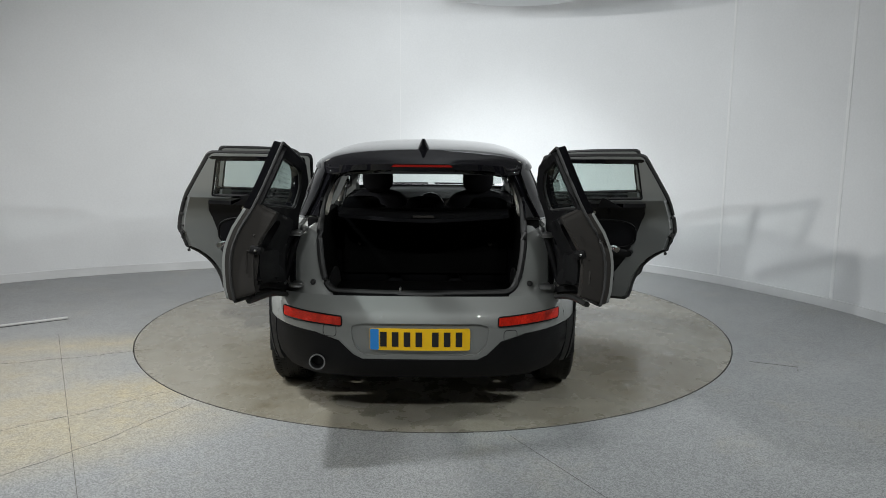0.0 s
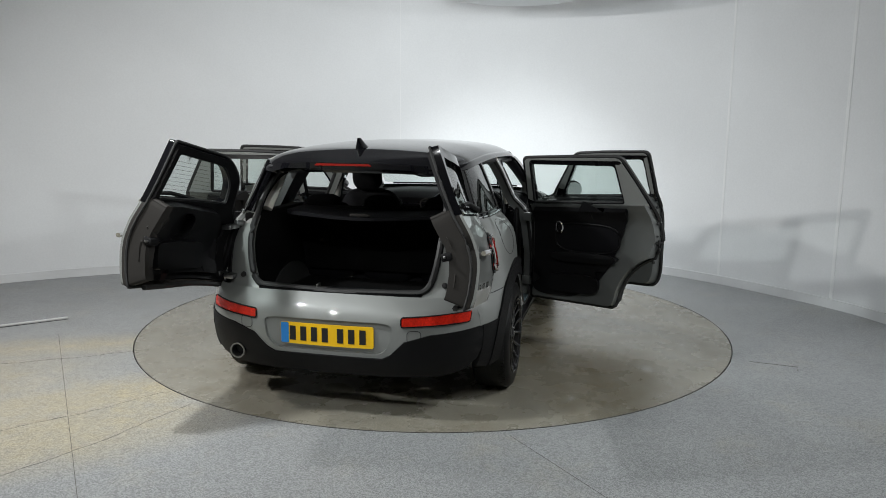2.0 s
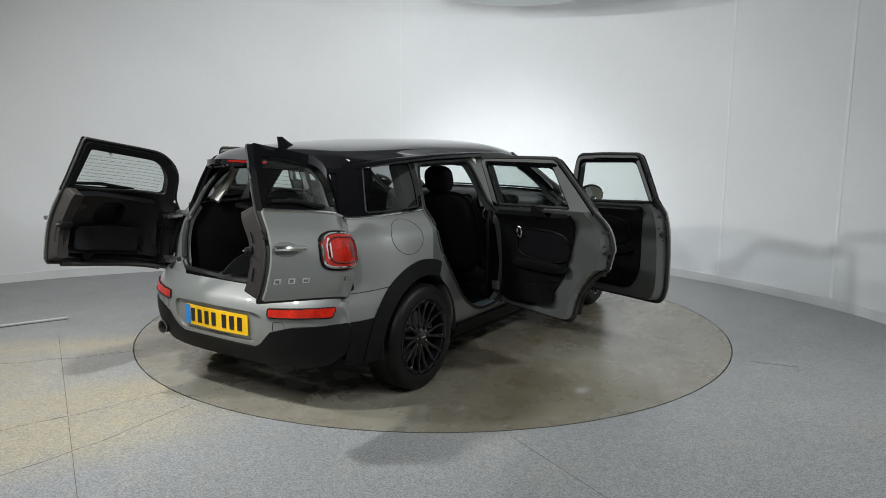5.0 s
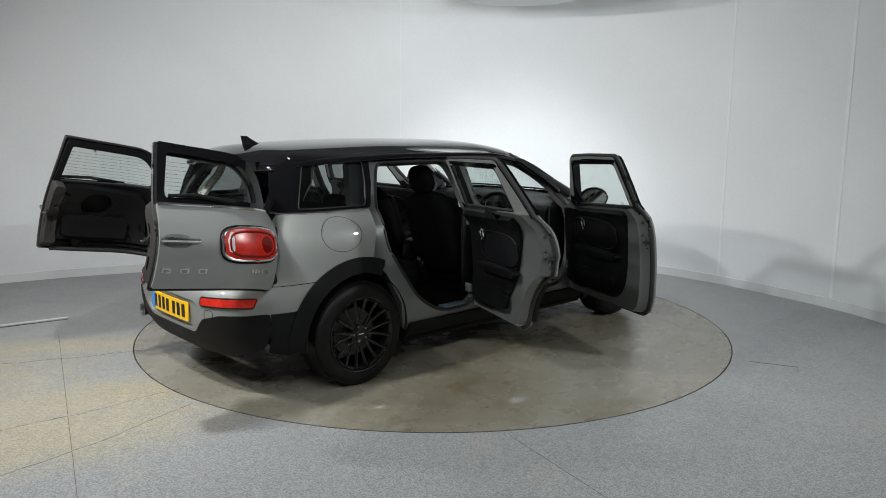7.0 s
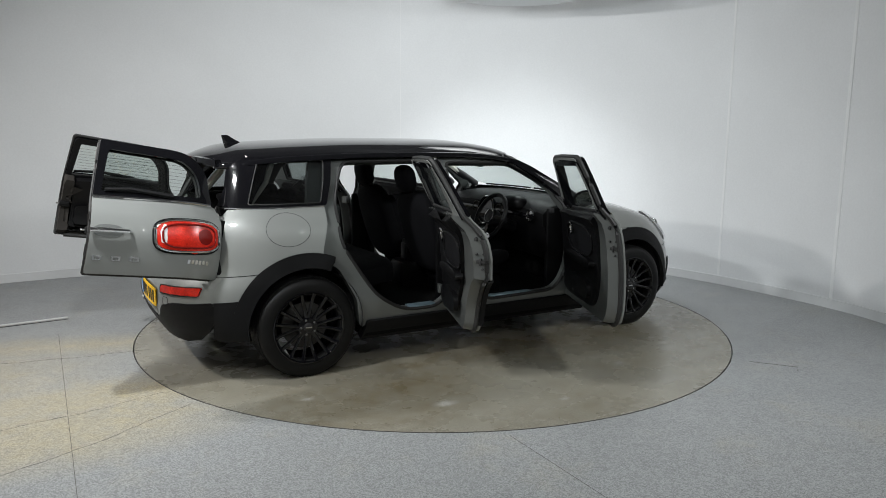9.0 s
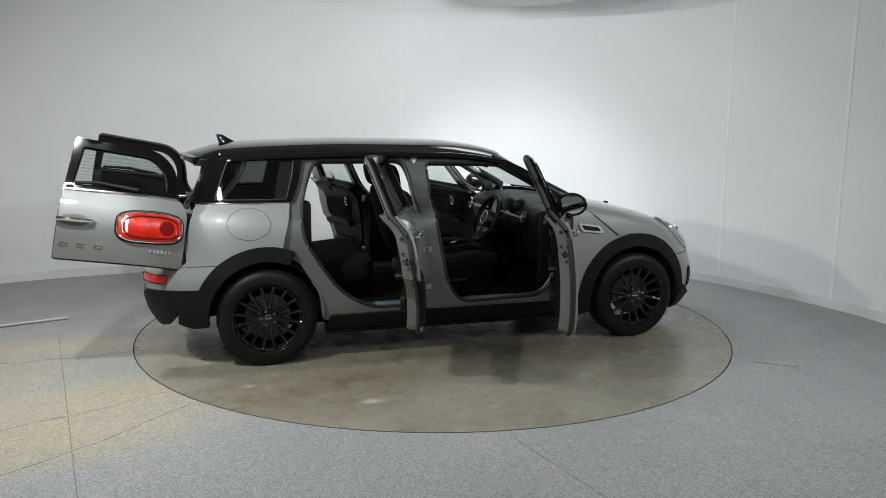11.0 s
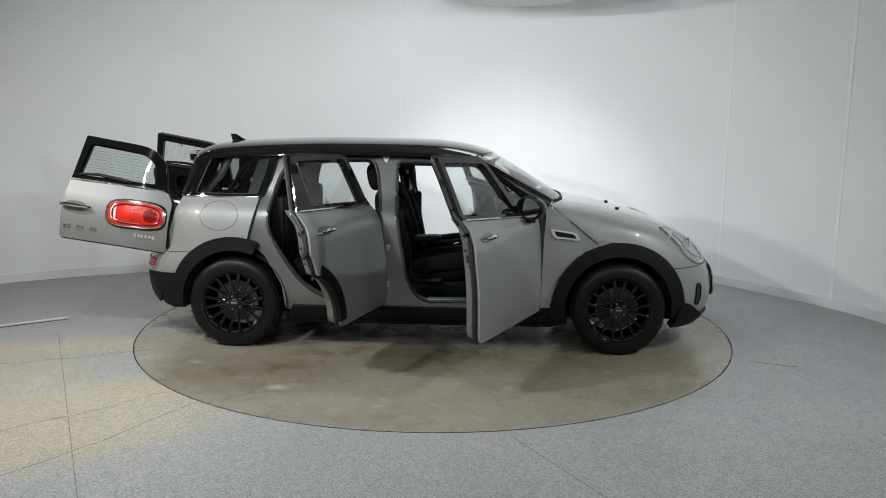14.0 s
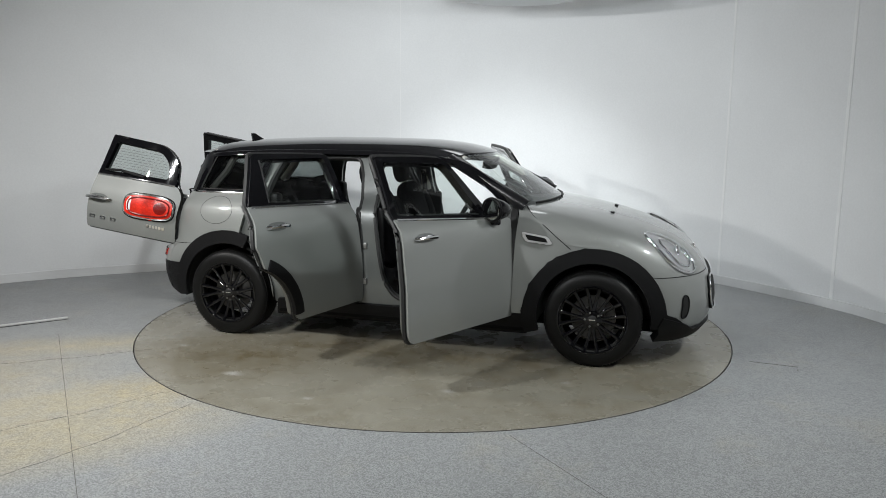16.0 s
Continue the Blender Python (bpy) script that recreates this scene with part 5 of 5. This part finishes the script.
    part("hinge_arm", boxed(-0.09, 0.06, 0.36, 0.39, -0.07, -0.04, 0.008, M.to_3x3().to_4x4()), STEEL, door)


car_tail(CAR)
for side in (-1, 1):
    side_door(CAR, side, "front")
    side_door(CAR, side, "rear")
    barn_door(CAR, side)


# ---------------------------------------------------------------- cabin
def pad(bm, size, m, power=4.0, n=(14, 10)):
    """A cushion: a rounded block of the given half sizes."""
    a, b, c = size
    rows = []
    nu, nv = 24, 12
    for j in range(nv + 1):
        v = -math.pi / 2 + math.pi * j / nv
        row = []
        for i in range(nu):
            u = 2 * math.pi * i / nu
            def pw(x):
                return abs(x) ** (2 / power) * (1 if x > 0 else -1)
            row.append(bm.verts.new(m @ Vector((a * pw(math.cos(v)) * pw(math.cos(u)), b * pw(math.cos(v)) * pw(math.sin(u)), c * pw(math.sin(v))))))
        rows.append(row)
    for r, t in zip(rows, rows[1:]):
        for i in range(nu):
            bm.faces.new((r[i], r[(i + 1) % nu], t[(i + 1) % nu], t[i]))
    bmesh.ops.remove_doubles(bm, verts=bm.verts, dist=1e-5)
    return bm


def front_seat(car, y):
    seat = empty("front_seat", car, Matrix.Translation((0, y, 0)))
    seat["label"] = "black cloth front seat"
    part("cushion", pad(bmesh.new(), (0.27, 0.235, 0.085), pose(0.10, 0, 0.50, 0, -7, 0)), CLOTH, seat)
    for k in (-1, 1):
        part("bolster", pad(bmesh.new(), (0.25, 0.055, 0.06), pose(0.12, k * 0.20, 0.565, 0, -7, 0), 3), CLOTH, seat)
    bk = part("backrest", pad(bmesh.new(), (0.08, 0.25, 0.31), pose(-0.265, 0, 0.79, 0, -17, 0), 3.2), CLOTH, seat)
    for k in (-1, 1):
        part("side_bolster", pad(bmesh.new(), (0.075, 0.05, 0.24), pose(-0.225, k * 0.19, 0.78, 0, -17, 0), 3), CLOTH, bk)
        part("headrest_post", tube([(-0.365, k * 0.055, 1.06), (-0.395, k * 0.055, 1.13)], 0.007, 6), CHROME, seat)
    part("headrest", pad(bmesh.new(), (0.055, 0.112, 0.10), pose(-0.405, 0, 1.175, 0, -12, 0), 2.8), CLOTH, seat, "black cloth headrest")
    part("seat_base", boxed(-0.12, 0.32, -0.20, 0.20, 0.30, 0.44, 0.03), INTERIOR, seat)
    part("release_handle", tube([(-0.12, -0.25, 0.44), (0.05, -0.255, 0.45), (0.1, -0.25, 0.45)], 0.014, 6), INTERIOR_GREY, seat)


def rear_bench(car):
    seat = empty("rear_bench", car)
    seat["label"] = "black cloth rear bench with three headrests"
    part("cushion", pad(bmesh.new(), (0.26, 0.60, 0.09), pose(-0.80, 0, 0.525, 0, -6, 0), 5), CLOTH, seat)
    for y, w in ((-0.40, 0.20), (0.0, 0.19), (0.40, 0.20)):
        part("backrest", pad(bmesh.new(), (0.07, w, 0.27), pose(-1.09, y, 0.80, 0, -16, 0), 4.5), CLOTH, seat)
        part("headrest", pad(bmesh.new(), (0.045, 0.12, 0.065), pose(-1.165, y, 1.05, 0, -12, 0), 3), CLOTH, seat)
        if y:
            k = 1 if y > 0 else -1
            part("release_knob", spin([(0, 0), (0.012, 0), (0.012, 0.02), (0, 0.022)], 14, Matrix.Translation((-1.175, k * 0.41, 0.82)) @ pose(0, 0, 0, 0, -100, 0)), INTERIOR_GREY, seat)
    part("seat_back_panel", boxed(-0.02, 0.02, -0.53, 0.53, -0.24, 0.20, 0.015, pose(-1.16, 0, 0.85, 0, -12, 0)), CARPET, seat, "black carpeted back of the bench")


def cabin(car):
    front_seat(car, -0.365)
    front_seat(car, 0.365)
    rear_bench(car)
    # dashboard
    dash = empty("dashboard", car)
    dash["label"] = "black dashboard with round dials"
    bm = bmesh.new()
    prof = [(0.92, 1.01), (0.72, 1.005), (0.60, 0.985), (0.555, 0.94), (0.56, 0.86), (0.60, 0.78), (0.61, 0.66), (0.68, 0.56), (0.92, 0.50)]
    rows = []
    for y in np.linspace(-0.70, 0.70, 25):
        e = 0.05 * (abs(y) / 0.70) ** 6
        rows.append([bm.verts.new((x + e + 0.02 * math.cos(y * 4.5), y, z - e * 0.8)) for x, z in prof])
    for a, b in zip(rows, rows[1:]):
        for k in range(len(prof) - 1):
            bm.faces.new((a[k], a[k + 1], b[k + 1], b[k]))
    bm.faces.new(rows[0])
    bm.faces.new(rows[-1])
    part("dash_panel", bm, INTERIOR, dash)
    part("dash_strip", tube([(0.555, y, 0.885 - 0.01 * (y / 0.6) ** 2) for y in np.linspace(-0.62, 0.62, 16)], 0.02, 8), BLACK_GLOSS, dash)
    part("dial", spin([(0, 0), (0.115, 0), (0.115, 0.03), (0.105, 0.036), (0.10, 0.02), (0, 0.02)], 40, pose(0.555, 0, 0.87, 0, -80, 0)), BLACK_GLOSS, dash, "round centre display")
    part("dial_ring", spin([(0.108, 0.03), (0.114, 0.034), (0.12, 0.03), (0.114, 0.026)], 40, pose(0.555, 0, 0.87, 0, -80, 0), closed=True), CHROME, dash)
    for y in (-0.60, -0.17, 0.17, 0.60):
        part("air_vent", spin([(0.0, 0), (0.045, 0), (0.05, 0.014), (0.04, 0.018), (0.036, 0.006), (0, 0.006)], 28, pose(0.55, y, 0.885, 0, -80, 0)), CHROME if abs(y) > 0.5 else INTERIOR_GREY, dash)
    part("instrument_hood", pad(bmesh.new(), (0.07, 0.13, 0.06), pose(0.56, -0.365, 0.965, 0, 0, 0), 2.6), INTERIOR, dash)
    # steering wheel
    sw = empty("steering_wheel", car, Matrix.Translation((0.335, -0.365, 0.865)) @ pose(0, 0, 0, 0, -66, 0))
    sw["label"] = "black leather steering wheel with round hub"
    part("wheel_rim", tube([(0.18 * math.cos(a), 0.18 * math.sin(a), 0) for a in np.linspace(0, 2 * math.pi, 41)[:-1]], 0.017, 8, True), INTERIOR, sw)
    part("hub", spin([(0, -0.05), (0.06, -0.05), (0.07, 0.0), (0.055, 0.016), (0, 0.02)], 32), INTERIOR, sw)
    part("hub_ring", tube([(0.052 * math.cos(a), 0.052 * math.sin(a), 0.018) for a in np.linspace(0, 2 * math.pi, 29)[:-1]], 0.0035, 6, True), CHROME, sw)
    for a in (90, -90, 180):
        t = radians(a)
        part("spoke", tube([(0.05 * math.cos(t), 0.05 * math.sin(t), 0.0), (0.175 * math.cos(t), 0.175 * math.sin(t), 0.0)], 0.016, 8, flat=0.6), INTERIOR_GREY, sw)
    part("column", tube([(0, 0, -0.03), (0, 0, -0.24)], 0.045, 12), INTERIOR, sw)
    # centre console
    bm = bmesh.new()
    box(bm, -0.30, 0.62, -0.11, 0.11, 0.30, 0.52, 0.03)
    box(bm, 0.38, 0.66, -0.13, 0.13, 0.45, 0.74, 0.04)
    part("centre_console", bm, INTERIOR, car, "black centre console")
    part("gear_lever", tube([(0.22, 0, 0.50), (0.20, 0, 0.60), (0.19, 0, 0.63)], [0.02, 0.012, 0.026], 10), BLACK_GLOSS, car)
    part("armrest", pad(bmesh.new(), (0.15, 0.08, 0.03), pose(-0.08, 0, 0.66, 0, -4, 0), 4), INTERIOR, car, "black centre armrest")
    part("armrest_post", boxed(-0.24, -0.16, -0.05, 0.05, 0.48, 0.65, 0.015), INTERIOR, car)
    # mirror and sun visors
    rv = part("rear_view_mirror", pad(bmesh.new(), (0.02, 0.115, 0.035), pose(0.455, 0.0, 1.262, 0, 10, -12), 3), INTERIOR, car, "black rear-view mirror")
    part("mirror_glass", boxed(-0.0225, -0.0205, -0.10, 0.10, -0.026, 0.026, 0.004, pose(0.455, 0.0, 1.262, 0, 10, -12)), MIRROR, rv)
    part("mirror_stem", tube([(0.47, 0.0, 1.285), (0.52, 0.0, 1.315)], 0.014, 8), INTERIOR, rv)
    for y in (-0.35, 0.35):
        part("sun_visor", boxed(0.22, 0.38, y - 0.17, y + 0.17, 1.325, 1.345, 0.008, None), HEADLINER, car)
    # carpet foot wells and inner sills
    part("carpet", boxed(-0.95, 0.95, -0.72, 0.72, 0.30, 0.325, 0.008), CARPET, car, "black cabin carpet")
    part("firewall", boxed(0.88, 0.93, -0.72, 0.72, 0.28, 1.0, 0.01), CARPET, car)
    for s in (-1, 1):
        part("kick_panel", boxed(0.62, 0.90, s * 0.70 - 0.02, s * 0.70 + 0.02, 0.30, 0.95, 0.015), INTERIOR, car)
        part("rear_side_trim", boxed(-1.25, -1.02, s * 0.62 - 0.05, s * 0.62 + 0.05, 0.35, 1.05, 0.03), INTERIOR, car)
        part("pillar_trim", boxed(-0.36, -0.15, s * 0.74 - 0.02, s * 0.74 + 0.015, 0.36, 0.98, 0.02), INTERIOR, car)
        # seat belt
        part("seat_belt", tube([(-0.275, s * 0.60, 1.16), (-0.26, s * 0.655, 0.8), (-0.22, s * 0.68, 0.42)], 0.02, 6, flat=0.12), CLOTH, car, "black seat belt")
        part("belt_loop", boxed(-0.30, -0.25, s * 0.60 - 0.012, s * 0.60 + 0.012, 1.14, 1.18, 0.005), CHROME, car)
        for z in (0.72, 0.47):
            part("door_striker", boxed(-0.265, -0.235, s * (side_y(0, z) - 0.03) - 0.012, s * (side_y(0, z) - 0.03) + 0.012, z - 0.02, z + 0.02, 0.004), STEEL, car)


# ---------------------------------------------------------------- nose details
def nose(car):
    on_nose = lambda y, z: Vector((nose_x(y, z), y, z))
    for s in (-1, 1):
        ring = oval(s * 0.612, 0.738, 0.104, 0.122, 36, 2.2, s * 10)
        light = part("headlight", sheet(oval(s * 0.612, 0.738, 0.102, 0.120, 36, 2.2, s * 10), [], on_nose, 0.03, 0.012, (1, 0, 0), 0.003), SATIN, car, "oval chrome-rimmed headlight")
        part("bezel", tube([on_nose(y, z) + Vector((0.004, s * 0.003, 0.003)) for y, z in ring], 0.0105, 8, True), CHROME, light)
        part("inner_ring", tube([on_nose(y, z) + Vector((0.010, s * 0.006, 0.006)) for y, z in oval(s * 0.612, 0.738, 0.066, 0.082, 32, 2.2, s * 10)], 0.008, 6, True), CHROME, light)
        for dy, dz, r in ((-0.015, 0.03, 0.042),):
            c = on_nose(s * (0.605 + dy), 0.72 + dz)
            part("projector", pad(bmesh.new(), (r * 0.5, r, r), Matrix.Translation(c + Vector((0.006, s * 0.003, 0.004))), 2.0), CHROME, light)
        part("reflector", sheet(oval(s * 0.612, 0.738, 0.088, 0.105, 32, 2.2, s * 10), [], on_nose, 0.03, 0.004, (1, 0, 0), 0.007), SATIN, light, "bright silver reflector")
        part("lens", sheet(oval(s * 0.612, 0.738, 0.102, 0.120, 36, 2.2, s * 10), [], on_nose, 0.03, 0.0, (1, 0, 0), 0.026), LENS_GLASS, light, "clear headlight cover")
        # corner intake of the bumper
        ci = oval(s * 0.70, 0.405, 0.019, 0.075, 24, 3)
        duct = part("corner_intake", sheet(ci, [], on_nose, 0.025, 0.01, (1, 0, 0), 0.004), INK, car, "black corner air intake")
        part("intake_rim", tube([on_nose(y, z) + Vector((0.004, s * 0.002, 0)) for y, z in ci], 0.005, 6, True), TRIM, duct)
        # gap between bonnet and wing
        line = [(0.845, 1.03), (0.90, 0.995), (1.0, 0.918), (1.08, 0.852), (1.145, 0.80), (1.18, 0.772)]
        part("panel_gap", tube([Vector((x, s * (side_y(x, z) + 0.001), z)) for x, z in line], 0.003, 5), GAP, car)
        bl = [on_nose(y, 0.600) + Vector((0.001, 0, 0)) for y in np.linspace(s * 0.30, s * 0.83, 14)]
        part("panel_gap", tube(bl, 0.003, 5), GAP, car)
        # front corner of the black arch trim below the bumper
        part("bumper_corner", sheet(arc(AXLE, 0.32, 0.44, 18, -20, 6) + [(1.80, 0.17), (1.87, 0.20), (1.90, 0.30), (1.86, 0.335), (1.80, 0.36)], [], on_side(s), 0.03, 0.03, (0, s, 0), 0.01), TRIM, car, "matt black front corner trim")
        part("bumper_flank", sheet([(1.78, 0.36), (1.90, 0.33), (1.92, 0.45), (1.90, 0.60), (1.68, 0.60), (1.745, 0.50)], [], on_side(s), 0.03, 0.015, (0, s, 0), 0.0), PAINT, car)
    part("grille_rim", tube([on_nose(y, z) + Vector((0.018, 0, 0)) for y, z in resample(rounded([(-0.42, 0.565), (0.42, 0.565), (0.48, 0.44), (0.40, 0.33), (-0.40, 0.33), (-0.48, 0.44)], 0.06), 0.05)], 0.006, 7, True), CHROME, car, "chrome grille surround")
    badge = part("bonnet_badge", spin([(0, 0), (0.035, 0), (0.035, 0.006), (0, 0.01)], 24, Matrix.Translation((XFR(0.70) - 0.005, 0, 0.70)) @ pose(0, 0, 0, 0, 62, 0)), CHROME, car, "small round chrome badge")


cabin(CAR)
nose(CAR)


# ---------------------------------------------------------------- what moves
TURN = [(0.0, 89.28), (0.5, 85.98), (1.0, 82.64), (1.5, 79.31), (2.0, 75.95), (2.5, 72.62), (3.0, 69.31), (3.5, 66.02), (4.0, 62.70), (5.25, 54.22),
        (6.5, 45.71), (7.0, 42.36), (7.5, 39.06), (8.0, 35.78), (8.5, 32.52), (9.0, 29.23), (10.25, 20.98), (11.5, 12.75), (12.0, 9.45), (12.5, 6.15),
        (13.0, 2.86), (13.5, -0.41), (14.0, -3.65), (14.5, -6.87), (15.0, -10.08), (15.5, -13.29), (16.0, -16.49)]


def motions():
    walk(CAR, [(t, pose(0, 0, 0, 0, 0, a) @ pose(-0.0198, 0.0469, 0.001)) for t, a in TURN])
    walk(TURNTABLE, [(t, pose(0, 0, 0, 0, 0, a)) for t, a in TURN])


motions()
